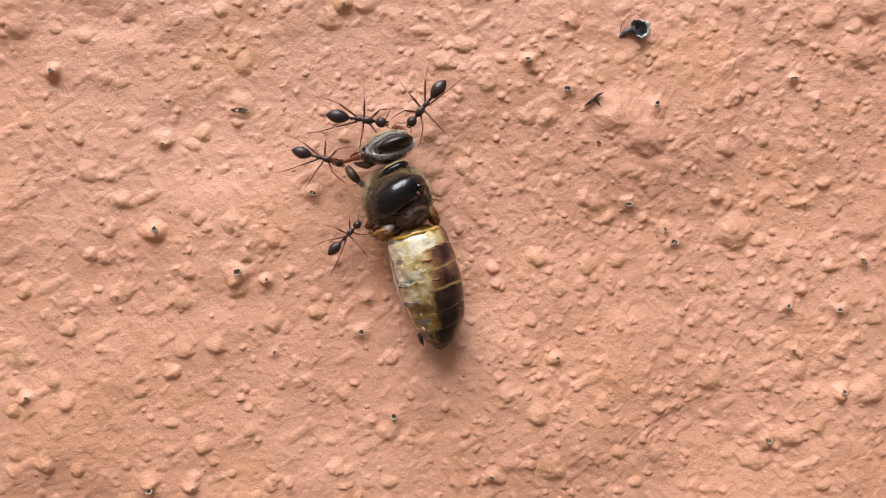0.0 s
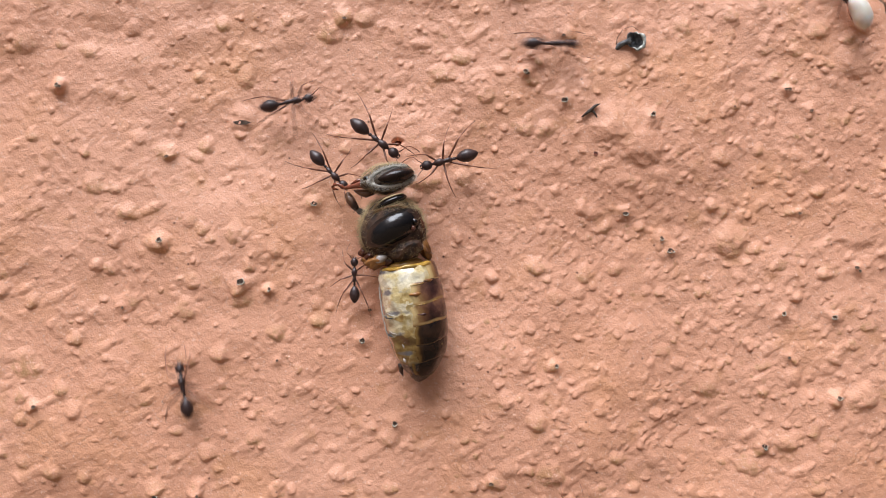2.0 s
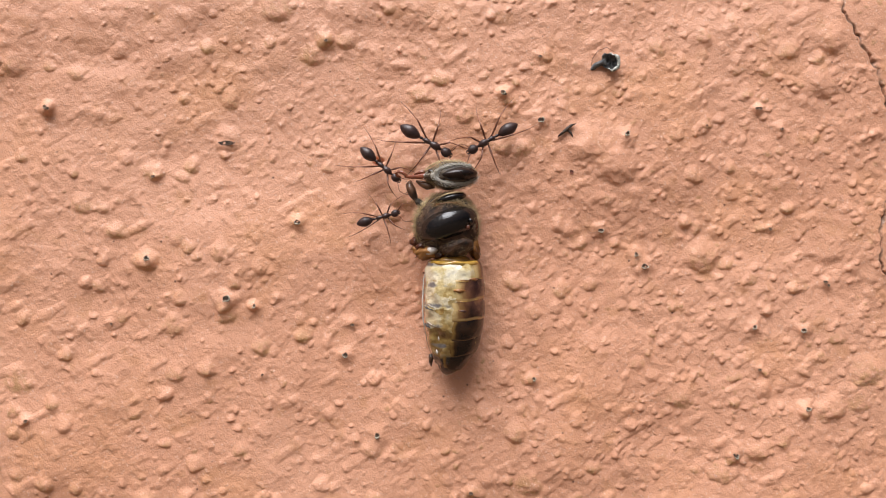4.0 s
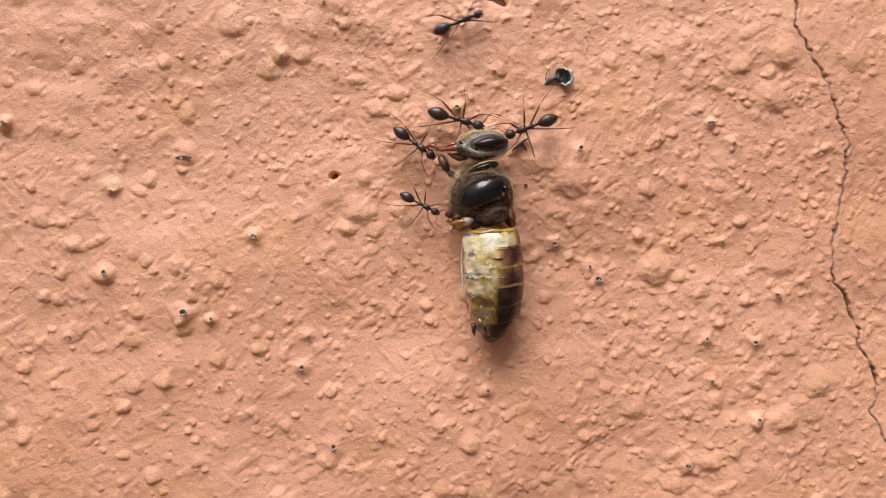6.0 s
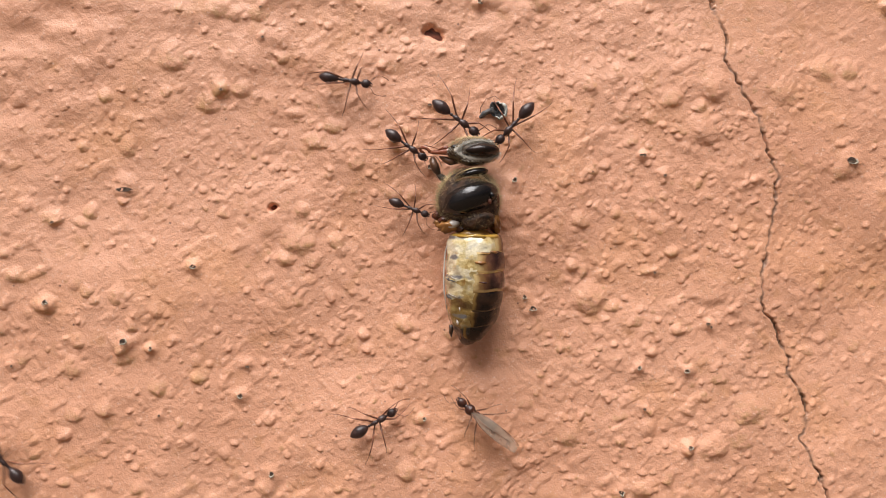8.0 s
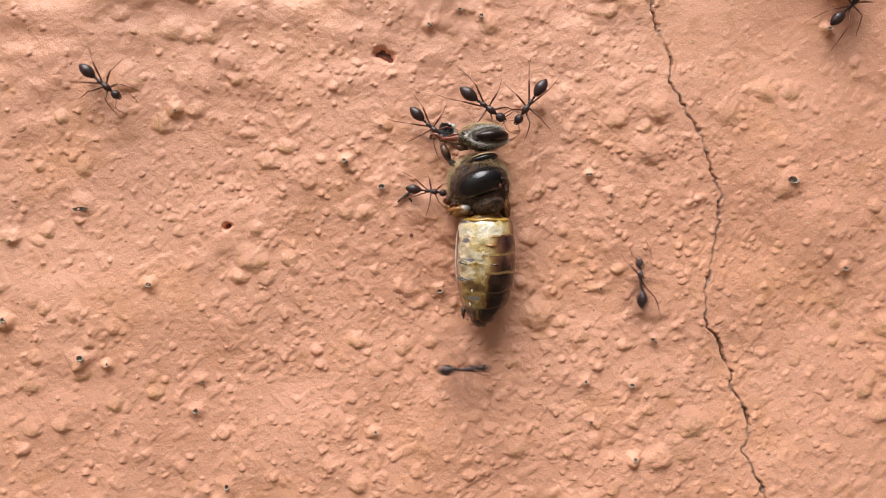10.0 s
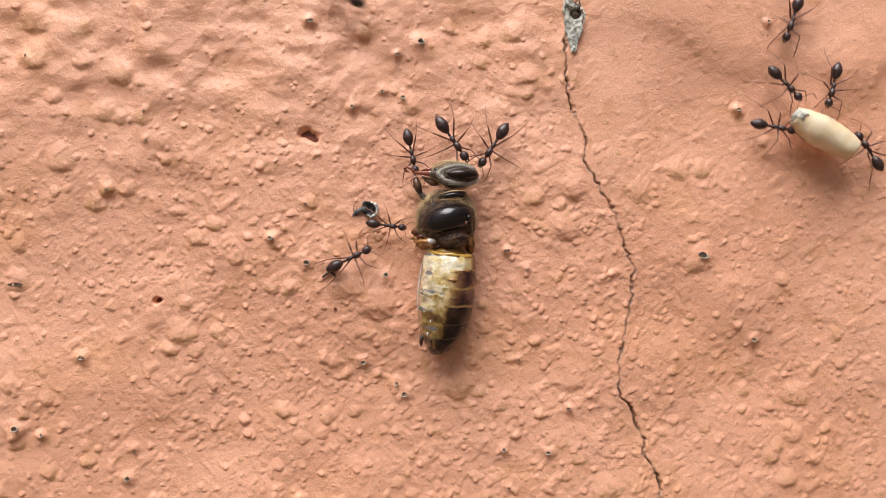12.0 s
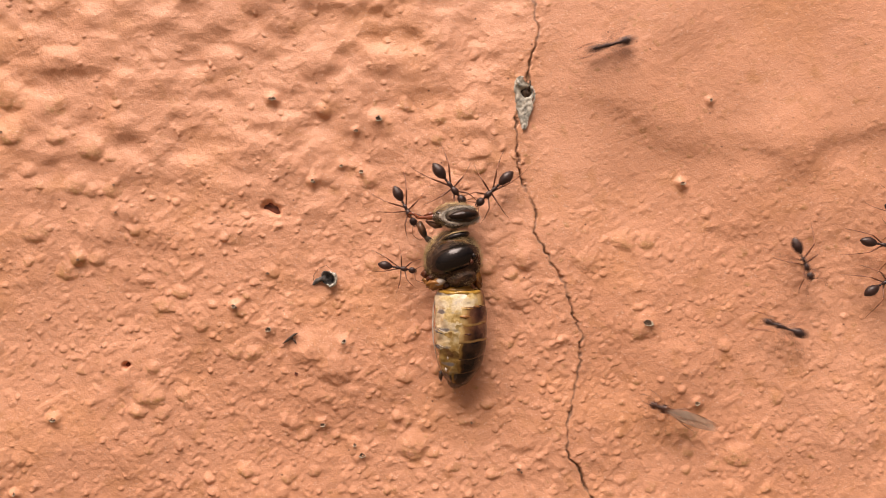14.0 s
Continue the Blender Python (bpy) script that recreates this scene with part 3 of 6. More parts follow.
    for k in range(13500):
        cx, cz = rng.uniform(X0, X1), rng.uniform(Z0, Z1)
        size = rng.uniform()
        r = 0.09 + 0.13 * size ** 2 if k % 40 else 0.20 + 0.18 * size ** 2
        calm = 1 - 0.75 * smooth[min(int((cx - X0) / STEP), len(xs) - 1), min(int((cz - Z0) / STEP), len(zs) - 1)]
        if rng.uniform() > crowd(cx, cz) * (1 - 0.75 * coarse[min(int((cx - X0) / STEP), len(xs) - 1), min(int((cz - Z0) / STEP), len(zs) - 1)]):
            continue
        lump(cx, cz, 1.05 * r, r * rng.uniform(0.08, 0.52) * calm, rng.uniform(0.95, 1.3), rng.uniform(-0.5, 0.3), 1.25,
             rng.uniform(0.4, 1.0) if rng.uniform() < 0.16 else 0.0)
    for cx, cz, r in LUMPS_FAR_LEFT + LUMPS_LEFT + LUMPS_MIDDLE + LUMPS_CENTRE + LUMPS_RIGHT + LUMPS_FAR_RIGHT:
        calm = 1 - 0.45 * smooth[min(int((cx - X0) / STEP), len(xs) - 1), min(int((cz - Z0) / STEP), len(zs) - 1)]
        tall = (0.34 * r if r < 0.45 else 0.09 + 0.14 * r) * calm * rng.uniform(0.65, 1.2)
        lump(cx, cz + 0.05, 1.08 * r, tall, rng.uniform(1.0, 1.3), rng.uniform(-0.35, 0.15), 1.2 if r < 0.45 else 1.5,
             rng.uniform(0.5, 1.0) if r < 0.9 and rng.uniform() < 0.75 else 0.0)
    sag_base = h - np.mean(h)
    h += top
    sag = 0.75 * top + 0.2 * sag_base
    for cx, cz, r in BLISTERS:
        lump_at = (wx - cx) ** 2 + (wz - cz) ** 2
        h += 0.17 * np.exp(-(lump_at / (2.7 * r) ** 2) ** 1.4)
    for cx, cz in SMALL_PITS:
        h += 0.13 * np.exp(-((wx - cx) ** 2 + (wz - cz - 0.06) ** 2) / 0.30 ** 2)
    for cx, cz, r, deep in PITS:
        h -= deep * np.exp(-(((wx - cx) / r) ** 2 + ((wz - cz) / (0.8 * r)) ** 2) ** 1.5)
    gap = np.abs(x - line)
    width = 0.064 + 0.045 * lattice(rng, x, z, 1.3) + 0.04 * lattice(rng, x, z, 0.4)
    depth = np.clip(0.15 + 0.28 * lattice(rng, x, z, 2.2) + 0.26 * lattice(rng, x, z, 0.6), 0.04, 0.5)
    h -= 0.10 * beyond * np.exp(-(gap / 2.5) ** 2)
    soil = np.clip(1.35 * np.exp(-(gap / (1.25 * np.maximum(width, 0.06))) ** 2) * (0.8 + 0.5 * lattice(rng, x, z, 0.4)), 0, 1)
    h += 0.04 * np.exp(-(gap / 0.5) ** 2) - depth * np.exp(-(gap / np.maximum(width, 0.050)) ** 2)
    rim = np.minimum.reduce([x - X0, X1 - x, z - Z0, Z1 - z])
    rim = np.clip(rim / 3.0, 0, 1)
    return xs, zs, h * rim, sag * rim, dust, soil


PITS = [(24.72, 24.66, 0.42, 0.55), (-1.95, 6.85, 0.24, 0.7), (7.70, 17.15, 0.46, 0.34), (8.05, 17.0, 0.40, 0.30), (7.30, 17.25, 0.26, 0.20), (8.18, 16.72, 0.20, 0.36), (7.75, 17.5, 0.22, 0.25)]
GRID_X, GRID_Z, HEIGHT, SAG, DUST, CRACK_SOIL = relief()                  # lumps sag a little under their own weight


def stands(x, z):
    """The stucco's height at a place, in millimetres."""
    i = min(max(int(round((x - X0) / STEP)), 0), len(GRID_X) - 1)
    j = min(max(int(round((z - Z0) / STEP)), 0), len(GRID_Z) - 1)
    return float(HEIGHT[i, j])


def build_wall():
    nx, nz = len(GRID_X), len(GRID_Z)
    co = np.empty((nx, nz, 3), dtype=np.float32)
    co[..., 0] = (GRID_X * MM)[:, None]
    co[..., 1] = -HEIGHT * MM
    co[..., 2] = LEVEL + (GRID_Z[None, :] - SAG) * MM
    n = nx * nz
    half, tall, thick = 3.0, 2.7, 0.22
    edge = [(-half, 0, 0), (half, 0, 0), (half, 0, tall), (-half, 0, tall)]
    co = np.concatenate([co.reshape(-1, 3), np.array(edge + [(a, thick, c) for a, _, c in edge], dtype=np.float32)])
    idx = np.arange(n).reshape(nx, nz)
    quads = np.stack([idx[:-1, :-1], idx[1:, :-1], idx[1:, 1:], idx[:-1, 1:]], -1).reshape(-1, 4)
    c = [idx[0, 0], idx[-1, 0], idx[-1, -1], idx[0, -1]]
    extra = [[n + i, n + (i + 1) % 4, c[(i + 1) % 4], c[i]] for i in range(4)]
    extra += [[n + (i + 1) % 4, n + i, n + 4 + i, n + 4 + (i + 1) % 4] for i in range(4)] + [[n + 7, n + 6, n + 5, n + 4]]
    quads = np.concatenate([quads, np.array(extra)]).astype(np.int32)
    me = bpy.data.meshes.new("wall")
    me.vertices.add(len(co))
    me.vertices.foreach_set("co", co.ravel())
    me.loops.add(quads.size)
    me.loops.foreach_set("vertex_index", quads.ravel())
    me.polygons.add(len(quads))
    me.polygons.foreach_set("loop_start", np.arange(0, quads.size, 4, dtype=np.int32))
    me.polygons.foreach_set("use_smooth", np.arange(len(quads)) < (nx - 1) * (nz - 1))
    me.update(calc_edges=True)
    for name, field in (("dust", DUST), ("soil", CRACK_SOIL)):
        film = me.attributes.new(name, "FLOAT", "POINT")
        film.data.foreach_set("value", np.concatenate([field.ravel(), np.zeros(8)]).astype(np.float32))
    me.materials.append(PAINT)
    return tagged(new("wall", me), "salmon-painted lumpy stucco wall with a crack", "wall", kind="structure")


wall = build_wall()

bm = bmesh.new()
bmesh.ops.create_grid(bm, x_segments=40, y_segments=40, size=400)
ground = tagged(new("ground", mesh_of("ground", bm, SOIL)), "bare trodden brown soil at the wall's foot", "ground", kind="structure")


def blister(x, z, r, wide=1.0, cavity=CAVITY, lipped=True, sunk=None):
    """A paint bubble that has burst: a dark ragged opening with a pale curled lip below it."""
    rng = random.Random(int(x * 91 + z * 17))
    y = -max(stands(x + wide * r * math.cos(a), z + r * math.sin(a)) for a in (0, 0.8, 1.6, 2.4, 3.1, 3.9, 4.7, 5.5))
    y = min(y, -stands(x, z), -stands(x + 0.5 * wide * r, z), -stands(x - 0.5 * wide * r, z)) - 0.015
    if wide > 1.6:                                        # a long slit clears the lumps along it
        y = min(-stands(x + k * wide * r, z + q * r) for k in (-0.9, -0.5, 0, 0.5, 0.9) for q in (-0.4, 0, 0.4)) - 0.01
    if sunk is not None:                                  # the floor of a pit, below the rim
        y = -stands(x, z) - sunk
    sides, squash = 14, 0.8 if wide > 1.6 else 1.0
    edge = []
    for i in range(sides):
        a = 2 * math.pi * i / sides
        k = r * (0.85 + 0.35 * noise.noise((1.4 * math.cos(a) + x, 1.4 * math.sin(a) + z, 0.5)) + rng.uniform(-0.12, 0.12))
        edge.append((wide * k * math.cos(a), k * math.sin(a) * squash))
    bm = bmesh.new()
    ring = [bm.verts.new((0.95 * u, -0.006 if v < 0.2 * r else 0.012, 0.95 * v)) for u, v in edge]
    mid = bm.verts.new((0, 0.012, 0.1 * r))
    for i in range(sides):
        bm.faces.new((ring[i], ring[(i + 1) % sides], mid))
    hollow = part("blister_hollow", scaled(bm), cavity, wall, "dark opening of a burst paint blister")
    hollow.location = spot(x, y, z)
    if lipped:                                            # the paint skin curls up round the opening, mostly below it
        first, count = rng.choice((6, 7, 8)), rng.choice((8, 10, 12))
        pts = [edge[(first + i) % sides] for i in range(count)]
        bm = tube(bmesh.new(), [(1.08 * u, -0.035 - 0.03 * rng.random(), 1.08 * v) for u, v in pts],
                  [0.012] + [r * rng.uniform(0.10, 0.30) for _ in pts[2:]] + [0.012], 6)
        for v in bm.verts:
            v.co += 0.02 * Vector(noise.noise_vector(v.co * 9 + Vector((x, 0, z))))
        part("blister_lip", scaled(bm), LIP, hollow, "pale greyish curled lip")
    return hollow


for x, z in SMALL_PITS:
    blister(x, z, 0.085 + 0.04 * random.Random(int(x * 13)).random(), random.Random(int(x * 7)).uniform(0.8, 1.6), SHALLOW, False)
for x, z, r in BLISTERS:
    blister(x, z, 0.9 * r, random.Random(int(x * 7)).uniform(0.8, 1.3), SHALLOW if r < 0.17 else CAVITY)
blister(-10.75, 7.92, 0.22, 2.6, CAVITY, False)
blister(-1.95, 6.85, 0.34, 1.0, RED_CAVITY, False, 0.22)
blister(7.85, 17.1, 0.55, 1.3, RED_CAVITY, False, 0.26)
blister(9.3, 6.1, 0.15, 1.0, RED_CAVITY, False)


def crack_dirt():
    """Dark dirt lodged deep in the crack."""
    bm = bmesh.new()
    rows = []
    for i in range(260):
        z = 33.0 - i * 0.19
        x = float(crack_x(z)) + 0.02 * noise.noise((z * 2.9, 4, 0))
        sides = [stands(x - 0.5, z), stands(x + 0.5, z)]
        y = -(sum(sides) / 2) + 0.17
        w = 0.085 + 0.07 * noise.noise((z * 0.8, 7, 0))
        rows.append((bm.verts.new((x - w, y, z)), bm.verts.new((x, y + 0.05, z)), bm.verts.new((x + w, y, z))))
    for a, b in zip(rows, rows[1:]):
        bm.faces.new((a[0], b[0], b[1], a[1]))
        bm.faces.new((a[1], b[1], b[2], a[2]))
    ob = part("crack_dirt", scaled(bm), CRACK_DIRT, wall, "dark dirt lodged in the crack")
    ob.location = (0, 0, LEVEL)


crack_dirt()


def bare_plaster():
    """A place on the crack where the paint has come off: pale ragged plaster round a dark hole, and a thin tail below."""
    cx, cz = 24.55, 23.98
    nx, nz = 22, 44
    top = -max(stands(cx + a, cz + b) for a in (-0.6, -0.3, 0.3, 0.6) for b in (-1, -0.4, 0.2, 0.8))
    bm = bmesh.new()
    v = {}
    for i in range(nx):
        for j in range(nz):
            a, b = i / (nx - 1) * 2 - 1, j / (nz - 1) * 2 - 1
            left = float(np.interp(b, (-1, -0.55, -0.2, 0.3, 0.75, 1), (0.10, 0.40, 0.52, 0.62, 0.68, 0.34)))
            right = float(np.interp(b, (-1, -0.55, -0.2, 0.3, 0.6, 0.8, 1), (0.14, 0.34, 0.58, 0.68, 0.60, 0.05, -0.20)))
            x = (a * right if a > 0 else a * left) + 0.10 * noise.noise((b * 5.0, 6.0, a * 0.8)) + 0.05 * noise.noise((b * 13.0, 2.0, a))
            z = 1.80 * b + 0.12 * noise.noise((a * 3.0, b * 2.0, 4.0))
            edge = max(abs(a), abs(b))
            hole = math.exp(-(((x - 0.17) / 0.34) ** 2 + ((z - 0.68) / 0.30) ** 2) ** 2)
            y = -0.08 - 0.10 * edge ** 4 + 0.09 * noise.noise((x * 5, z * 5, 2)) + 0.05 * noise.noise((x * 13, z * 13, 8)) + 0.40 * hole
            v[i, j] = bm.verts.new((x, y if edge < 0.96 else 0.12, z))
    for i in range(nx - 1):
        for j in range(nz - 1):
            bm.faces.new((v[i, j], v[i + 1, j], v[i + 1, j + 1], v[i, j + 1]))
    patch = part("bare_patch", scaled(bm), PLASTER, wall, "bare greenish-grey plaster where paint has flaked off")
    patch.location = spot(cx, top, cz)
    bm = egg(bmesh.new(), (0.17, 0.12, 0.68), (0.40, 0.16, 0.34), rough=0.7, seed=3)
    tube(bm, [(0.30, 0.02, 0.85), (0.40, 0.0, 1.15), (0.42, 0.0, 1.5)], (0.13, 0.10, 0.05), 7)
    part("plaster_hole", scaled(bm), CAVITY, patch, "dark hole in the plaster")
    for pts, radii in (([(-0.52, -0.10, 1.65), (-0.46, -0.22, 1.38), (-0.30, -0.22, 1.12), (-0.08, -0.14, 0.92)], (0.03, 0.10, 0.12, 0.03)),
                       ([(0.64, -0.12, 0.90), (0.72, -0.18, 0.58), (0.68, -0.16, 0.20), (0.56, -0.12, -0.10)], (0.02, 0.05, 0.06, 0.02))):
        bm = tube(bmesh.new(), pts, radii, 6)
        for w in bm.verts:
            w.co += 0.06 * Vector(noise.noise_vector(w.co * 6))
        part("paint_curl", scaled(bm), FLAKE_PALE, patch, "curled pale sliver of paint")


bare_plaster()


# ---------------------------------------------------------------- debris on the wall
def debris_flake():
    """A grey cup-shaped flake with a pale broken edge, a dark stalk and a fine thread."""
    ob = thing("debris_flake", "grey cupped flake with pale broken edge stuck to the wall", "debris")
    bm = bmesh.new()
    rings, sides = 7, 22
    rows, rim = [], []
    for k in range(rings):
        f = k / (rings - 1)
        row = []
        for i in range(sides):
            a = 2 * math.pi * i / sides
            r = 0.56 * f * (1 + 0.16 * math.sin(2 * a + 2.4) + 0.22 * noise.noise((2 * math.cos(a), 2 * math.sin(a), 7)))
            x, z = r * math.cos(a) * 0.90, r * math.sin(a) * 1.12
            y = -0.42 - 0.26 * f ** 2 + 0.16 * noise.noise((x * 4, z * 4, 3)) + 0.07 * noise.noise((x * 11, z * 11, 5)) - 0.10 * x
            row.append(bm.verts.new((x, y, z)))
            if k == rings - 1 and (i >= 15 or i <= 6):
                rim.append((i if i >= 15 else i + sides, (x * 0.97, y - 0.03, z * 0.97)))
        rows.append(row)
    for a, b in zip(rows, rows[1:]):
        for i in range(sides):
            j = (i + 1) % sides
            bm.faces.new((a[i], a[j], b[j], b[i]))
    bmesh.ops.solidify(bm, geom=bm.faces[:], thickness=0.06)
    part("cup", scaled(bm), FLAKE_GREY, ob)
    bm = bmesh.new()
    line = [p for _, p in sorted(rim)]
    tube(bm, line, [0.02 + 0.15 * math.sin(math.pi * (i + 0.5) / len(line)) * (0.7 + 0.3 * math.sin(5 * i)) for i in range(len(line))], 7)
    for v in bm.verts:
        v.co += 0.07 * Vector(noise.noise_vector(v.co * 8))
    part("broken_edge", scaled(bm), FLAKE_PALE, ob, "pale greenish broken edge")
    bm = bmesh.new()
    tube(bm, [(-0.30, -0.50, 0.0), (-0.62, -0.5, -0.06), (-0.95, -0.4, -0.22), (-1.12, -0.32, -0.42), (-1.16, -0.2, -0.60)], (0.24, 0.17, 0.20, 0.18, 0.07), 8)
    for v in bm.verts:
        v.co += 0.07 * Vector(noise.noise_vector(v.co * 5))
    part("stalk", scaled(bm), FLAKE_GREY, ob)
    bm = bmesh.new()
    tube(bm, [(-1.2, -0.3, -0.4), (-1.15, -0.5, 0.2), (-0.8, -0.6, 0.75), (-0.2, -0.6, 0.95), (0.25, -0.7, 0.6)], (0.020, 0.022, 0.018, 0.020, 0.012), 5)
    part("thread", scaled(bm), ANT_LEG, ob)
    ob.matrix_world = Matrix.Translation(spot(11.55, -max(stands(11.55 + a, 12.4 + b) for a in (-1, -0.5, 0, 0.5) for b in (-0.5, 0, 0.5)) + 0.35, 12.45)) @ Matrix.Scale(0.88, 4)


def bark_crumb():
    """A forked dark splinter."""
    ob = thing("bark_crumb", "dark forked splinter caught on the stucco", "debris")
    bm = bmesh.new()
    tube(bm, [(-0.5, -0.06, -0.32), (-0.1, -0.14, 0.0), (0.22, -0.18, 0.3), (0.5, -0.18, 0.42)], (0.04, 0.11, 0.08, 0.02), 6)
    tube(bm, [(0.05, -0.14, 0.1), (0.3, -0.12, -0.2), (0.4, -0.06, -0.42)], (0.08, 0.06, 0.02), 6)
    for v in bm.verts:
        v.co += 0.06 * Vector(noise.noise_vector(v.co * 7))
    part("splinter", scaled(bm), SPLINTER, ob)
    ob.matrix_world = Matrix.Translation(spot(9.0, -stands(9.0, 8.45), 8.45))


debris_flake()
bark_crumb()


# ---------------------------------------------------------------- the dead bee
def dome(centre, half, x, y):
    """The height of an ellipsoid's upper side at x, y."""
    q = 1 - ((x - centre[0]) / half[0]) ** 2 - ((y - centre[1]) / half[1]) ** 2
    return centre[2] + half[2] * math.sqrt(max(q, 0.0))


def dead_bee():
    """Lying with its head to local +x, local +z out of the wall; only the stump of one leg is left."""
    rng = random.Random(11)
    bee = thing("dead_bee", "dead honeybee without wings, dark thorax and pale belly", "bee")

    # head
    hc, hh = (2.76, -0.08, 1.62), (0.80, 1.42, 1.05)
    bm = egg(bmesh.new(), hc, hh, 3, 18, 28, 0.10, 2)
    for v in bm.verts:                                   # drawn out towards the mouth
        if v.co.y > 0.25:
            f = v.co.y - 0.25
            v.co.x = 2.70 + (v.co.x - 2.70) * (1 - 0.34 * f)
            v.co.y += 0.12 * f
    head = part("head", scaled(bm), BEE_HEAD, bee, "furry dark bee head")
    ec, eh = (2.76, -0.43, 2.08), (0.43, 1.14, 0.81)
    bm = egg(bmesh.new(), ec, eh, 3, 20, 32)
    for v in bm.verts:                                   # a drop, blunt behind and narrow towards the mouth
        f = (v.co.y - ec[1]) / eh[1]
        v.co.x = ec[0] + (v.co.x - ec[0]) * (1 - 0.24 * max(f, 0)) - 0.05 * max(f, 0)
    part("eye", scaled(bm), BEE_EYE, head, "large glossy dark-brown compound eye")

    def skin(x, y):
        return dome(hc, (0.84, 1.62, 1.08), x, y)

    for side, lo, hi, wide, many in ((1, 0.0, 0.72, 0.055, 1300), (-1, 0.0, 0.92, 0.075, 1500)):
        pts = []
        for i in range(9):
            a = math.pi * (lo + (hi - lo) * i / 8)
            x, y = ec[0] + side * (0.53 - (0.10 if side > 0 else 0.0) * max(math.cos(a), 0)) * math.sin(a) - 0.05 * max(math.cos(a), 0), ec[1] + 1.20 * math.cos(a)
            pts.append((x, y, max(skin(x, y), 1.5) + 0.02))
        bm = tube(bmesh.new(), [(a, b, c - 0.03) for a, b, c in pts], [0.015] + [0.7 * wide] * 7 + [0.01], 8)
        fuzz_along(bm, rng, pts, many, 0.11 if side > 0 else 0.17, 0.12, 0.009)
        part("fur_band", scaled(bm), BEE_PALE_FUR, head, "pale grey fur round the eye")
    band = [(2.74, 0.62, 2.52), (2.73, 0.80, 2.45), (2.71, 1.00, 2.26), (2.68, 1.25, 2.02)]
    bm = tube(bmesh.new(), [(a, b, c - 0.05) for a, b, c in band], (0.11, 0.13, 0.11, 0.04), 8)
    fuzz_along(bm, rng, band, 700, 0.16, 0.12, 0.010)
    part("fur_band", scaled(bm), BEE_PALE_FUR, head, "bright whitish fur streak on the face")
    bm = bmesh.new()
    fuzz_along(bm, rng, [(3.02, 0.85, 2.10), (3.12, 0.55, 2.25), (3.26, 0.15, 2.30), (3.36, -0.35, 2.25), (3.38, -0.8, 2.1)], 900, 0.13, 0.15, 0.009)
    part("fur_band", scaled(bm), BEE_FUR, head, "tan fur along the head's crown")
    part("face_plate", scaled(egg(bmesh.new(), (2.88, 0.88, 2.20), (0.13, 0.34, 0.16), -12, 8, 12)), BEE_SHELL, head, "small black face plate")
    bm = bmesh.new()
    fuzz(bm, rng, 3600, hc, (0.82, 1.48, 1.06), 0.20, 0.007, -0.5, (0, 0.12, 0.0))
    for v in list(bm.verts):                              # the eye is bare
        if ((v.co.x - ec[0]) / 0.56) ** 2 + ((v.co.y - ec[1]) / 1.08) ** 2 < 1 and v.co.z > 1.9:
            bm.verts.remove(v)
    part("fur", scaled(bm), BEE_FUR, head)
    bm = bmesh.new()
    tube(bm, [(2.70, 1.10, 1.85), (2.68, 1.45, 1.78), (2.66, 1.85, 1.66), (2.66, 2.15, 1.56), (2.66, 2.50, 1.46)], (0.24, 0.19, 0.13, 0.12, 0.04), 10)
    tube(bm, [(2.92, 1.20, 1.8), (2.90, 1.60, 1.76), (2.80, 1.95, 1.64)], (0.10, 0.10, 0.03), 7)
    part("mouthparts", scaled(bm), BEE_TONGUE, head, "shiny reddish-brown tongue")
    bm = bmesh.new()
    tube(bm, [(2.66, 2.28, 1.5), (2.78, 2.46, 1.52), (2.92, 2.66, 1.5), (2.96, 2.86, 1.45), (2.86, 2.98, 1.4), (2.72, 2.90, 1.4), (2.64, 2.68, 1.42)],
         (0.05, 0.09, 0.10, 0.09, 0.09, 0.08, 0.03), 8)
    part("mandible", scaled(bm), BEE_TONGUE, head, "reddish-brown hooked mandible")
    bm = bmesh.new()
    tube(bm, [(2.12, 0.80, 1.7), (2.14, 1.20, 1.55), (2.30, 1.55, 1.42), (2.46, 1.85, 1.35)], (0.12, 0.22, 0.17, 0.05), 9)
    part("jaw", scaled(bm), BEE_LEG, head, "dark brown jaw")

    # leg stump
    bm = bmesh.new()
    tube(bm, [(2.44, 2.20, 1.15), (2.28, 2.24, 1.2), (1.96, 2.13, 1.3), (1.62, 1.98, 1.3), (1.36, 1.84, 1.25)], (0.09, 0.20, 0.26, 0.22, 0.12), 12)
    fuzz_along(bm, rng, [(2.28, 2.24, 1.3), (1.96, 2.13, 1.42), (1.62, 1.98, 1.42)], 260, 0.22, 0.16, 0.007)
    leg = part("leg", scaled(bm), BEE_LEG, bee, "folded dark glossy stump of a foreleg")
    bm = bmesh.new()
    tube(bm, [(1.42, 1.88, 1.2), (1.24, 1.68, 1.3), (1.08, 1.45, 1.4), (0.90, 1.20, 1.4)], (0.13, 0.20, 0.19, 0.14), 9)
    fuzz_along(bm, rng, [(1.42, 1.88, 1.4), (1.24, 1.68, 1.5), (1.08, 1.45, 1.6), (0.90, 1.20, 1.6)], 260, 0.22, 0.22, 0.008)
    part("hip", scaled(bm), BEE_HEAD, leg)

    # thorax
    tc, th = (0.0, 0.12, 1.55), (1.76, 1.78, 1.22)
    bm = egg(bmesh.new(), tc, th, 0, 28, 40, 0.05, 5)
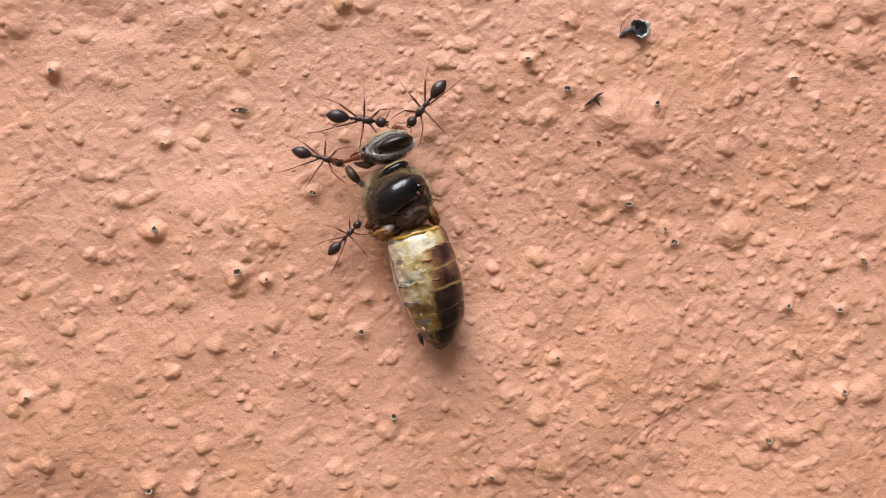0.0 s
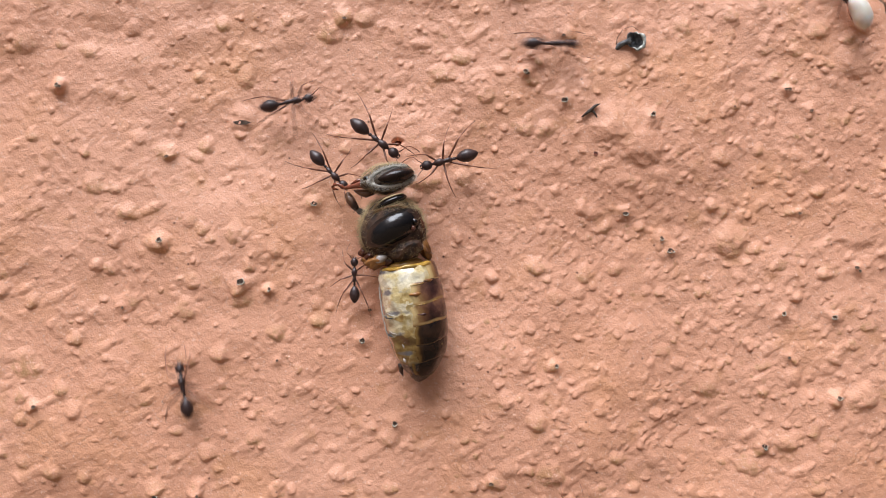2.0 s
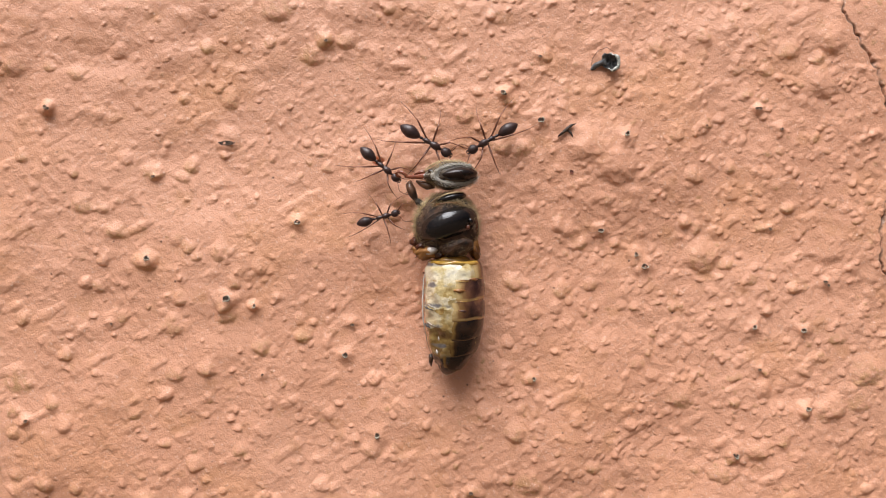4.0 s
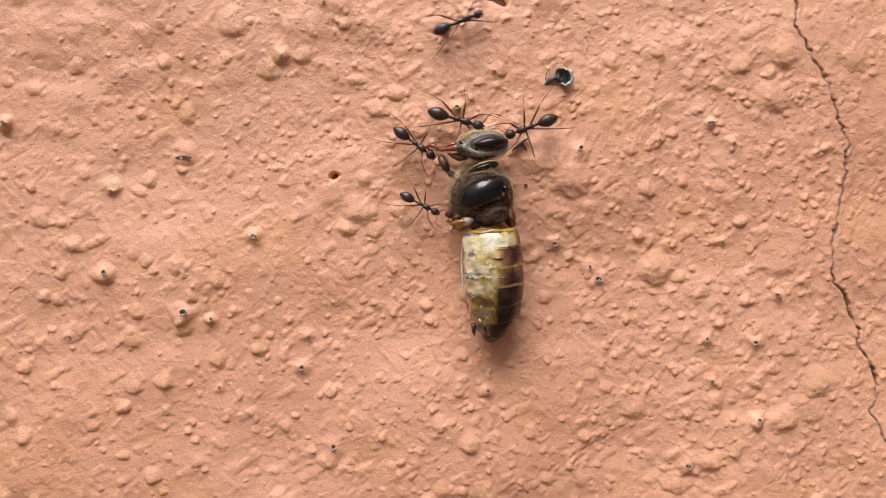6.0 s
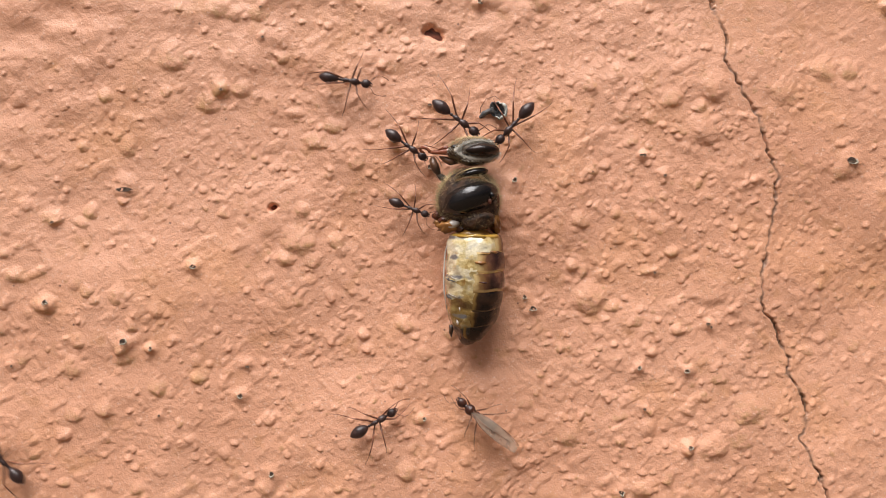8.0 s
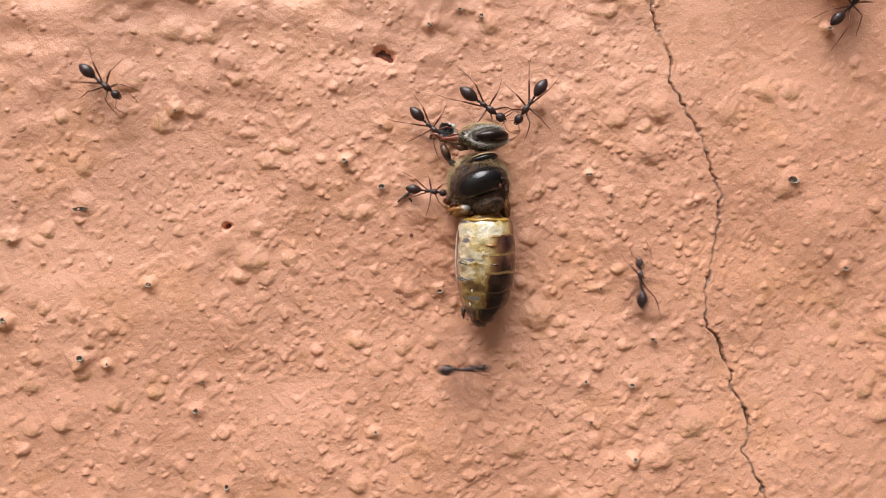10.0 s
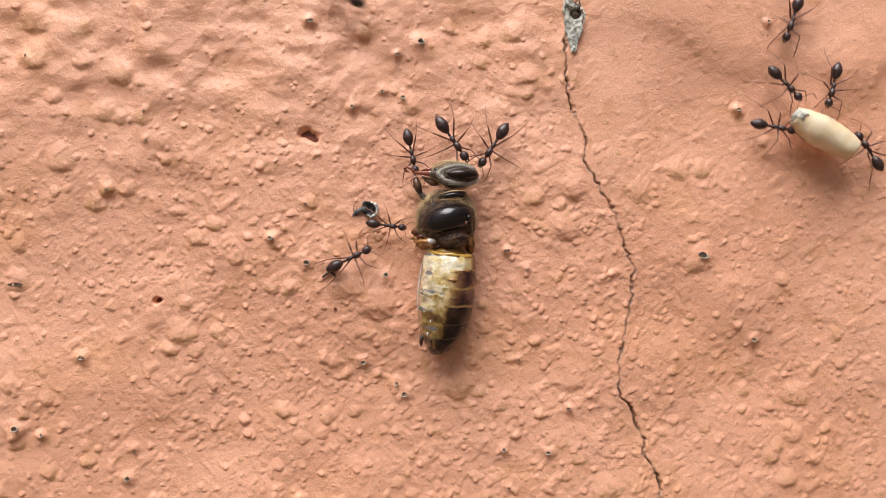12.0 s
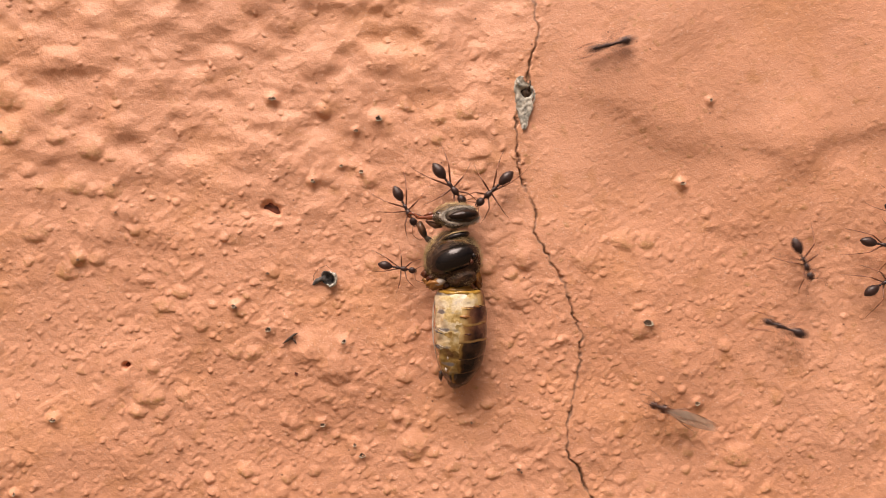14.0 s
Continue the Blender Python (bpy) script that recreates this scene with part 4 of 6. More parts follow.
    for v in bm.verts:                                    # narrower towards the neck and squared off behind
        f = v.co.x - 0.3
        v.co.y = 0.12 + (v.co.y - 0.12) * (1 - 0.10 * max(f, 0) + 0.05 * max(-f, 0))
        v.co += 0.03 * Vector(noise.noise_vector(v.co * 2.6))
    thorax = part("thorax", scaled(bm), BEE_DARK, bee, "furry dark thorax")
    sc, sh = (0.02, 0.08, 2.10), (0.92, 1.70, 1.06)
    bm = egg(bmesh.new(), sc, sh, 13, 30, 44)
    for v in bm.verts:                                    # a rounded lozenge, bent down at the sides, with a faint furrow
        d = v.co - Vector(sc)
        v.co.z -= 0.13 * d.y ** 2 + 0.10 * max(d.z - 0.80, 0)
        v.co.x -= 0.16 * max(d.y, 0) * (1 if d.x < 0 else 0.4) - 0.10 * max(-d.y, 0) * (1 if d.x > 0 else 0.3)
        v.co += 0.02 * Vector(noise.noise_vector(v.co * 1.7))
    part("back_shield", scaled(bm), BEE_SHELL, thorax, "glossy black domed shield")
    bm = egg(bmesh.new(), (1.42, -0.02, 2.05), (0.28, 0.98, 0.62), 15, 14, 24)
    for v in bm.verts:                                    # a crescent
        v.co.x += 0.10 * math.cos((v.co.y + 0.02) * 1.5) - 0.06
    part("collar", scaled(bm), BEE_SHELL, thorax, "narrow glossy black collar")

    def over(points, radii, mat, name, label="", lift=0.02, sides=8):
        """A sliver laid over the thorax through places given along and across it."""
        bm = tube(bmesh.new(), [(x, y, max(dome(tc, (1.80, 1.76, 1.26), x, y), dome(sc, (0.90, 1.66, 0.96), x, y) if z else 0.0) + lift) for x, y, z in points], radii, sides)
        for v in bm.verts:
            v.co += 0.025 * Vector(noise.noise_vector(v.co * 5))
        return part(name, scaled(bm), mat, thorax, label)

    bm = bmesh.new()
    tube(bm, [(1.18, 0.98, 2.42), (1.44, 0.62, 2.60), (1.64, 0.15, 2.66), (1.74, -0.35, 2.60), (1.76, -0.85, 2.42)], (0.02, 0.035, 0.04, 0.045, 0.02), 7)
    part("collar_edge", scaled(bm), BEE_FUR, thorax, "tan collar edge")
    bm = bmesh.new()
    tube(bm, [(0.92, 1.05, 2.50), (1.08, 0.60, 2.72), (1.16, 0.10, 2.80), (1.14, -0.40, 2.76), (0.95, -0.85, 2.62)], (0.02, 0.03, 0.025, 0.03, 0.02), 7)
    part("collar_edge", scaled(bm), BEE_HORN, thorax, "brown seam before the shield")
    over([(-0.36, 1.48, 0), (-0.55, 1.20, 0), (-0.62, 0.86, 0), (-0.74, 0.48, 0), (-0.78, 0.30, 0)], (0.02, 0.08, 0.09, 0.07, 0.02), BEE_SHELL, "shield_seam", "shiny black sliver below the shield", 0.04)
    over([(-0.62, 1.45, 0), (-0.80, 1.12, 0), (-0.88, 0.75, 0), (-0.96, 0.45, 0)], (0.02, 0.07, 0.07, 0.02), BEE_LEG, "shield_seam", "brown seam below the shield", 0.03)
    over([(-0.50, 1.42, 0), (-0.71, 1.05, 0), (-0.79, 0.62, 0), (-0.86, 0.32, 0)], (0.01, 0.022, 0.022, 0.01), BEE_HORN, "shield_seam", "tan line below the shield", 0.09, 6)
    bm = egg(bmesh.new(), (-1.22, -0.34, 2.02), (0.62, 0.98, 0.72), 12, 16, 24, 0.22, 8)
    part("hind_shield", scaled(bm), BEE_DARK, thorax, "dull dark-brown hind shield")
    over([(0.92, -0.80, 0), (0.82, -1.00, 0), (0.66, -1.02, 0), (0.60, -0.86, 0)], (0.02, 0.07, 0.07, 0.02), BEE_HORN, "wing_root", "small brown ring at the wing root", 0.06)
    part("wing_root", scaled(egg(bmesh.new(), (0.18, -1.16, 2.55), (0.20, 0.17, 0.20), 0, 10, 14, 0.3, 4)), BEE_SHELL, thorax, "black knob at the wing root")
    part("wing_root", scaled(egg(bmesh.new(), (-0.18, -1.02, 2.62), (0.14, 0.12, 0.16), 0, 10, 14, 0.3, 6)), BEE_BROWN, thorax)
    over([(0.78, -1.28, 0), (0.42, -1.46, 0), (0.0, -1.52, 0), (-0.42, -1.52, 0), (-0.80, -1.46, 0)], (0.03, 0.09, 0.12, 0.11, 0.03), BEE_BROWN, "wing_root", "torn brown wing root", 0.05)
    over([(-0.10, -1.36, 0), (-0.50, -1.38, 0), (-0.95, -1.40, 0), (-1.20, -1.20, 0)], (0.03, 0.12, 0.13, 0.03), BEE_LEG, "wing_root", "", 0.08)
    part("wing_scale", scaled(egg(bmesh.new(), (-1.46, 0.98, 2.10), (0.24, 0.42, 0.24), 14, 12, 18)), BEE_GLASSY, thorax, "shiny whitish wing scale")
    for at, half, turn, mat, seed in (((-1.48, 1.12, 1.76), (0.42, 0.78, 0.50), 16, BEE_HORN, 3), ((-0.98, 1.86, 1.25), (0.32, 0.32, 0.40), 0, BEE_BROWN, 9),
                                      ((-1.42, 1.74, 1.30), (0.26, 0.34, 0.36), 0, BEE_HORN, 12), ((-1.18, 1.52, 1.80), (0.20, 0.34, 0.24), 30, BEE_BROWN, 15),
                                      ((-1.70, 0.55, 1.85), (0.22, 0.40, 0.30), 10, BEE_BROWN, 17), ((-1.18, -1.38, 1.38), (0.80, 0.34, 0.60), 14, BEE_HORN, 4)):
        part("side_plate", scaled(egg(bmesh.new(), at, half, turn, 14, 18, 0.5, seed)), mat, thorax)
    bm = bmesh.new()
    fuzz(bm, rng, 8500, tc, (1.76, 1.80, 1.20), 0.36, 0.007, -0.6, bald=0.62)
    fuzz_along(bm, rng, [(1.0, 1.3, 1.9), (0.4, 1.62, 1.7), (-0.3, 1.70, 1.7), (-0.8, 1.62, 1.6)], 1500, 0.26, 0.26, 0.008)
    fuzz(bm, rng, 1300, (-1.22, -0.34, 2.02), (0.62, 0.98, 0.72), 0.14, 0.007, 0.0)
    fuzz_along(bm, rng, [(1.05, 0.95, 2.40), (1.25, 0.4, 2.55), (1.25, -0.3, 2.55), (1.05, -0.9, 2.40), (0.5, -1.45, 2.1)], 900, 0.20, 0.16, 0.007)
    for v in list(bm.verts):                              # the shield itself is bare
        q = ((v.co.x - sc[0]) / 0.80) ** 2 + ((v.co.y - sc[1]) / 1.42) ** 2
        if q < 1 and v.co.z > 2.2:
            bm.verts.remove(v)
    part("fur", scaled(bm), BEE_FUR, thorax, "sparse tan fur")

    # belly in overlapping rings: dark plates on one side, pale plates on the other
    ends = (-2.10, -3.10, -4.22, -5.30, -6.35, -7.28, -8.10)
    wide = (1.50, 1.62, 1.67, 1.66, 1.55, 1.30, 0.82)
    mid = (-0.27, -0.29, -0.30, -0.30, -0.27, -0.24, -0.16)
    rise = (1.45, 1.58, 1.60, 1.52, 1.36, 1.18, 1.05)
    split = (46, 88, 93, 92, 97, 118)                       # where the dark back plates begin, ring by ring
    belly = part("waist", scaled(egg(bmesh.new(), (-2.05, -0.20, 1.45), (0.45, 1.05, 0.9))), BEE_AMBER, bee, "amber waist end of the belly")

    def seam(k, x):
        return split[k] + 7 * noise.noise((x * 0.9, 3.0, 1.0 + k)) + 5 * noise.noise((x * 2.9, 1.0, 5.0))

    bm = bmesh.new()
    layers = {name: bm.verts.layers.float.new(name) for name in ("along", "side")}
    rows = []
    for j in range(61):                                   # the soft skin of the flank and underside in one piece
        x = ends[0] + 0.03 + (ends[6] - ends[0]) * j / 60 * 0.985
        k = max(i for i in range(6) if ends[i] + 0.04 >= x)
        g = min(max((ends[k] - x) / (ends[k] - ends[k + 1]), 0.0), 1.0)
        w, y, z = (p[k] * (1 - g) + p[k + 1] * g for p in (wide, mid, rise))
        w *= 1 - 0.020 * math.cos(2 * math.pi * g) - (0.10 if j == 0 else 0.0)
        row = []
        for i in range(49):
            a = radians(30 + 255 * i / 48)
            dent = 0.985 + 0.06 * noise.noise((x * 1.3, 3 * math.cos(a), 3 * math.sin(a))) + 0.018 * noise.noise((x * 4, 8 * math.cos(a), 8 * math.sin(a)))
            v = bm.verts.new((x + 0.10 * math.cos(a) ** 2, y - w * dent * math.cos(a), z + 0.86 * w * dent * math.sin(a)))
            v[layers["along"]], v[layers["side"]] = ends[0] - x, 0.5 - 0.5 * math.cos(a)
            row.append(v)
        rows.append(row)
    for a, b in zip(rows, rows[1:]):
        for i in range(48):
            bm.faces.new((a[i], b[i], b[i + 1], a[i + 1]))
    bmesh.ops.recalc_face_normals(bm, faces=bm.faces[:])
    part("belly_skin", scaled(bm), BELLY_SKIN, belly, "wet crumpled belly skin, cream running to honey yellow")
    for k in range(6):
        bm = bmesh.new()
        edge, rear = bm.verts.layers.float.new("edge"), bm.verts.layers.float.new("rear")
        rows, count = [], 26
        for f, puff in ((-0.03, 0.965), (0.03, 0.990), (0.10, 1.0), (0.25, 1.006), (0.45, 1.012), (0.65, 1.016), (0.80, 1.016), (0.90, 1.012), (0.96, 1.006), (1.02, 0.997), (1.045, 0.98), (1.05, 0.965)):
            g = min(max(f, 0.0), 1.0)
            w, y, z = (p[k] * (1 - g) + p[k + 1] * g for p in (wide, mid, rise))
            x = ends[k] + (ends[k + 1] - ends[k]) * f
            w *= puff * 1.020 * (1 + 0.02 * math.sin(math.pi * g))
            row = []
            for i in range(count + 1):
                u = i / count
                a = radians(-75 + (seam(k, x) + 75) * u)
                dent = 1 + 0.016 * noise.noise((x * 1.5, 3 * math.cos(a), 3 * math.sin(a)))
                near = 1 - 0.040 * math.exp(-((1 - u) * 11) ** 2)       # tucked into the skin along its edge
                curve = 0.16 * math.cos(a) ** 2 * (1 if k else 0.2)
                slip = 0.13 * noise.noise((1.6 * math.cos(a), 1.6 * math.sin(a), k * 3.1)) if k else 0.0
                v = bm.verts.new((x + curve + slip, y - w * dent * near * math.cos(a), z + 0.86 * w * dent * near * math.sin(a)))
                v[edge], v[rear] = w * radians(75 + split[k]) * (1 - u), (1 - f) * (ends[k] - ends[k + 1])
                row.append(v)
            rows.append(row)
        for a, b in zip(rows, rows[1:]):
            for i in range(count):
                bm.faces.new((a[i], b[i], b[i + 1], a[i + 1]))
        bmesh.ops.recalc_face_normals(bm, faces=bm.faces[:])
        part("back_plate", scaled(bm), BACK_BROWN if k < 3 else BACK_BLACK, belly, "glossy dark-brown back plate" if k < 3 else "glossy black back plate")
    # brown windows and pale ring lines on the plates, grey folds and painted white glints on the flank
    def on_belly(x, a, lift=1.03):
        k = max(i for i in range(6) if ends[i] >= x)
        g = (ends[k] - x) / (ends[k] - ends[k + 1])
        w, y, z = (p[k] * (1 - g) + p[k + 1] * g for p in (wide, mid, rise))
        return (x, y - lift * w * math.cos(radians(a)), z + 0.86 * lift * w * math.sin(radians(a)))

    for pts, radii, mat, label in ((((-3.62, 92), (-3.66, 80), (-3.62, 68)), (0.03, 0.13, 0.03), BEE_HORN, "lighter brown window in the back plate"),
                                   (((-3.02, 60), (-3.05, 48), (-3.02, 36)), (0.02, 0.10, 0.02), BEE_HORN, "lighter brown window in the back plate"),
                                   (((-4.72, 84), (-4.76, 72), (-4.70, 60)), (0.02, 0.10, 0.02), BEE_BROWN, "lighter brown window in the back plate"),
                                   (((-3.14, 84), (-3.12, 66), (-3.06, 46), (-3.0, 26)), (0.01, 0.03, 0.03, 0.01), BEE_AMBER, "pale tan ring line"),
                                   (((-4.24, 88), (-4.22, 68), (-4.14, 46), (-4.08, 26)), (0.01, 0.035, 0.03, 0.01), BEE_AMBER, "pale tan ring line"),
                                   (((-4.55, 166), (-4.62, 150), (-4.72, 134)), (0.02, 0.08, 0.02), FLAKE_GREY, "grey fold of the belly skin"),
                                   (((-5.52, 168), (-5.60, 154), (-5.72, 140)), (0.02, 0.07, 0.02), FLAKE_GREY, "grey fold of the belly skin"),
                                   # white slivers put the wet skin's highlights in as solid colour
                                   (((-4.40, 148), (-4.52, 138), (-4.60, 126)), (0.01, 0.025, 0.01), BEE_WHITE, "white sliver painted as a glint on wet skin"),
                                   (((-5.40, 150), (-5.52, 140), (-5.58, 130)), (0.01, 0.025, 0.01), BEE_WHITE, "white sliver painted as a glint on wet skin"),
                                   (((-6.15, 122), (-6.30, 121), (-6.42, 122)), (0.01, 0.045, 0.01), BEE_WHITE, "white sliver painted as a glint on wet skin"),
                                   (((-6.95, 132), (-7.08, 130), (-7.20, 130)), (0.01, 0.07, 0.02), BEE_WHITE, "white sliver painted as a glint on wet skin")):
        bm = tube(bmesh.new(), [on_belly(x, a, 1.015) for x, a in pts], radii, 8)
        for v in bm.verts:
            v.co += 0.03 * Vector(noise.noise_vector(v.co * 5))
        part("skin_mark", scaled(bm), mat, belly, label)
    bm = bmesh.new()
    pts = []
    for i in range(12):
        a = radians(-20 + 200 * i / 11)
        pts.append((-2.16 + 0.05 * math.sin(2.3 * i), -0.26 - 1.42 * math.cos(a), 1.45 + 1.24 * math.sin(a)))
    tube(bm, pts, [0.05, 0.11, 0.14, 0.16, 0.14, 0.12, 0.11, 0.09, 0.07, 0.05, 0.04, 0.03], 8)
    part("front_rim", scaled(bm), BACK_GOLD, belly, "glossy amber rim at the belly's front")
    bm = bmesh.new()
    tube(bm, [(-2.35, 1.22, 1.35), (-3.1, 1.40, 1.3), (-4.3, 1.46, 1.25), (-5.4, 1.42, 1.2), (-6.6, 1.20, 1.05)], (0.03, 0.045, 0.05, 0.04, 0.02), 7)
    part("side_ridge", scaled(bm), BEE_WHITE, belly, "whitish ridge along the belly's side")
    bm = bmesh.new()
    lathe(bm, (-6.95, -7.35, -7.75, -8.10, -8.38, -8.52), (0.84, 0.90, 0.80, 0.62, 0.36, 0.08), 0.96, 0.95, 18,
          [(-0.26, 1.20), (-0.22, 1.22), (-0.16, 1.20), (-0.08, 1.14), (0.0, 1.06), (0.06, 1.0)])
    for v in bm.verts:
        v.co += 0.05 * Vector(noise.noise_vector(v.co * 2.2))
    part("tail_tip", scaled(bm), BEE_SHELL, belly, "glossy black tail tip")
    bm = bmesh.new()
    tube(bm, [(-6.85, 0.34, 2.12), (-7.15, 0.38, 2.04), (-7.55, 0.42, 1.86), (-7.95, 0.44, 1.55), (-8.25, 0.40, 1.20)], (0.03, 0.06, 0.05, 0.05, 0.02), 7)
    part("tail_edge", scaled(bm), BEE_HORN, belly, "tan edge of the tail plate")
    bm = bmesh.new()
    tube(bm, [(-7.35, 0.95, 1.15), (-7.75, 0.98, 1.10), (-8.05, 0.94, 1.0)], (0.16, 0.12, 0.03), 7)
    part("sting_sheath", scaled(bm), BEE_LEG, belly, "small dark tail flap")
    return bee


# ---------------------------------------------------------------- ants
LEG_SHAPES = {}


def leg_mesh(kind, side):
    """A thin jointed leg along local +x: thigh up to the knee, shin down and bent aside, and a fine foot."""
    if (kind, side) not in LEG_SHAPES:
        k, bend = {"front": (0.86, -0.42), "middle": (1.02, 0.22), "hind": (1.38, 0.30)}[kind]
        b = side * bend
        bm = bmesh.new()
        tube(bm, [(0, 0, 0), (0.14 * k, 0, 0.0), (0.48 * k, 0.0, 0.24), (0.84 * k, -0.02 * b, 0.43), (0.91 * k, 0.02 * b, 0.43), (1.22 * k, 0.22 * b, 0.12),
                  (1.55 * k, 0.52 * b, -0.20), (1.78 * k, 0.78 * b, -0.46), (1.93 * k, 1.02 * b, -0.56), (2.08 * k, 1.22 * b, -0.63)],
             (0.072, 0.054, 0.068, 0.046, 0.032, 0.038, 0.025, 0.017, 0.013, 0.009), 7)
        LEG_SHAPES[kind, side] = mesh_of("leg", scaled(bm), ANT_LEG)
    return LEG_SHAPES[kind, side]


def body_meshes():
    axis, radii = [], []
    for k in range(15):                                     # a drop with a short point behind and three plate seams
        f = k / 14
        axis.append(-1.92 + 1.32 * f)
        radii.append(max(0.02, 0.385 * math.sin(math.pi * (0.02 + 0.96 * f) ** 1.0) ** 0.72) * (0.965 if k in (5, 9) else 1.0))
    bm = lathe(bmesh.new(), axis, radii, 1.0, 0.92, 18, [(0, 0.72 + 0.05 * k / 14) for k in range(15)])
    gaster = mesh_of("gaster", scaled(bm), ANT_BLACK)
    bm = lathe(bmesh.new(), (-0.64, -0.56, -0.48, -0.42, -0.34, -0.22, -0.08, 0.04, 0.12, 0.22, 0.36, 0.52, 0.66, 0.74, 0.84, 0.90),
               (0.05, 0.095, 0.10, 0.06, 0.10, 0.145, 0.155, 0.125, 0.12, 0.185, 0.235, 0.225, 0.16, 0.09, 0.07, 0.07), 0.95, 1.0, 12,
               [(0, z) for z in (0.74, 0.76, 0.77, 0.76, 0.79, 0.84, 0.86, 0.85, 0.84, 0.85, 0.86, 0.85, 0.82, 0.80, 0.79, 0.79)])
    middle = mesh_of("mesosoma", scaled(bm), ANT_BLACK)
    bm = egg(bmesh.new(), (1.15, 0, 0.78), (0.33, 0.285, 0.24), 0, 12, 16)
    tube(bm, [(1.40, 0.10, 0.72), (1.50, 0.09, 0.68), (1.56, 0.02, 0.66)], (0.06, 0.05, 0.02), 5)
    tube(bm, [(1.40, -0.10, 0.72), (1.50, -0.09, 0.68), (1.56, -0.02, 0.66)], (0.06, 0.05, 0.02), 5)
    egg(bm, (1.20, 0.23, 0.86), (0.07, 0.05, 0.06), 0, 6, 8)
    egg(bm, (1.20, -0.23, 0.86), (0.07, 0.05, 0.06), 0, 6, 8)
    head = mesh_of("head", scaled(bm), ANT_BLACK)
    feelers = []
    for s in (1, -1):
        bm = tube(bmesh.new(), [(0, 0, 0), (0.25, s * 0.26, 0.14), (0.42, s * 0.50, 0.20), (0.66, s * 0.56, 0.12), (0.95, s * 0.52, -0.08), (1.18, s * 0.45, -0.25)],
                  (0.030, 0.027, 0.030, 0.022, 0.026, 0.020), 6)
        feelers.append(mesh_of("antenna", scaled(bm), ANT_LEG))
    return gaster, middle, head, feelers


GASTER, MIDDLE, HEAD, FEELERS = body_meshes()
HIPS = (("front", 0.50, 0.12, 48), ("middle", 0.18, 0.11, 96), ("hind", -0.18, 0.11, 146))


def ant(label, size=1.0, seed=0, group="ants on the wall", name="ant", red=()):
    """A small black ant, head to local +x, back to local +z, with its six legs and two feelers as parts."""
    rng = random.Random(seed)
    ob = thing(name, label, "ant", group)
    for part_name, me in (("gaster", GASTER), ("mesosoma", MIDDLE), ("head", HEAD)):
        if part_name in red:
            me = me.copy()
            me.materials[0] = ANT_RED
        p = new(part_name, me)
        p.parent = ob
    for s, me in zip((1, -1), FEELERS):
        p = new("antenna", me)
        p.parent = ob
        p.matrix_basis = pose(1.34 * MM, s * 0.12 * MM, 0.86 * MM, 0, 0, rng.uniform(-22, 22))
    legs = []
    for kind, x, y, a in HIPS:
        for s in (1, -1):
            p = new("leg", leg_mesh(kind, s))
            p.parent = ob
            turn = s * a + rng.uniform(-13, 13)
            p.matrix_basis = pose(x * MM, s * y * MM, 0.72 * MM, 0, rng.uniform(-4, 8), turn)
            legs.append(p)
    ob.scale = (size,) * 3
    return ob


def wings_on(ob):
    """Turns an ant into a winged one: a stout thorax, lighter legs and two long see-through veined wings laid over one another along the back."""
    for c in ob.children:
        kind = c.name.split(".")[0]
        if kind == "mesosoma":
            c.scale, c.location = (1.0, 1.55, 1.25), (0.08 * MM, 0, -0.15 * MM)
        elif kind == "gaster":
            c.scale, c.location = (0.95, 0.85, 0.8), (0, 0, 0.1 * MM)
        elif kind in ("leg", "antenna"):
            c.data = c.data.copy()
            c.data.materials[0] = PALE_LEG
            c.scale = (0.8, 0.8, 0.8)
    for s in (1, -1):
        bm = bmesh.new()
        rows = []
        for i in range(15):
            f = i / 14
            lead, trail = s * (0.10 + 0.34 * math.sin(math.pi * min(1, f * 0.85)) ** 0.9), s * (0.02 - 0.46 * math.sin(math.pi * f ** 0.8 * 0.97) ** 0.8)
            lift = 1.20 + 0.06 * s + 0.10 * math.sin(math.pi * f)
            rows.append([bm.verts.new((-3.55 * f, lead + (trail - lead) * j / 4, lift + 0.02 * math.sin(j * 1.9 + i))) for j in range(5)])
        for a, b in zip(rows, rows[1:]):
            for j in range(4):
                bm.faces.new((a[j], a[j + 1], b[j + 1], b[j]))
        bmesh.ops.solidify(bm, geom=bm.faces[:], thickness=0.012)
        wing = part("wing", scaled(bm), WING, ob, "clear greyish-brown wing")
        wing.location = (0.35 * MM, 0, 0)
        for pts in ([(0, 0.10, 1.26), (-1.2, 0.40, 1.34), (-2.3, 0.42, 1.35), (-3.2, 0.20, 1.28)], [(0, 0.06, 1.26), (-1.0, 0.12, 1.34), (-2.0, 0.02, 1.35), (-3.0, -0.10, 1.30)],
                    [(-1.2, 0.40, 1.34), (-1.7, 0.10, 1.35), (-2.2, -0.20, 1.34)]):
            bm = tube(bmesh.new(), [(x, s * y, z + 0.06 * s) for x, y, z in pts], [0.022] + [0.016] * (len(pts) - 2) + [0.008], 5)
            part("vein", scaled(bm), PALE_LEG, wing, "brown wing vein")
    return ob


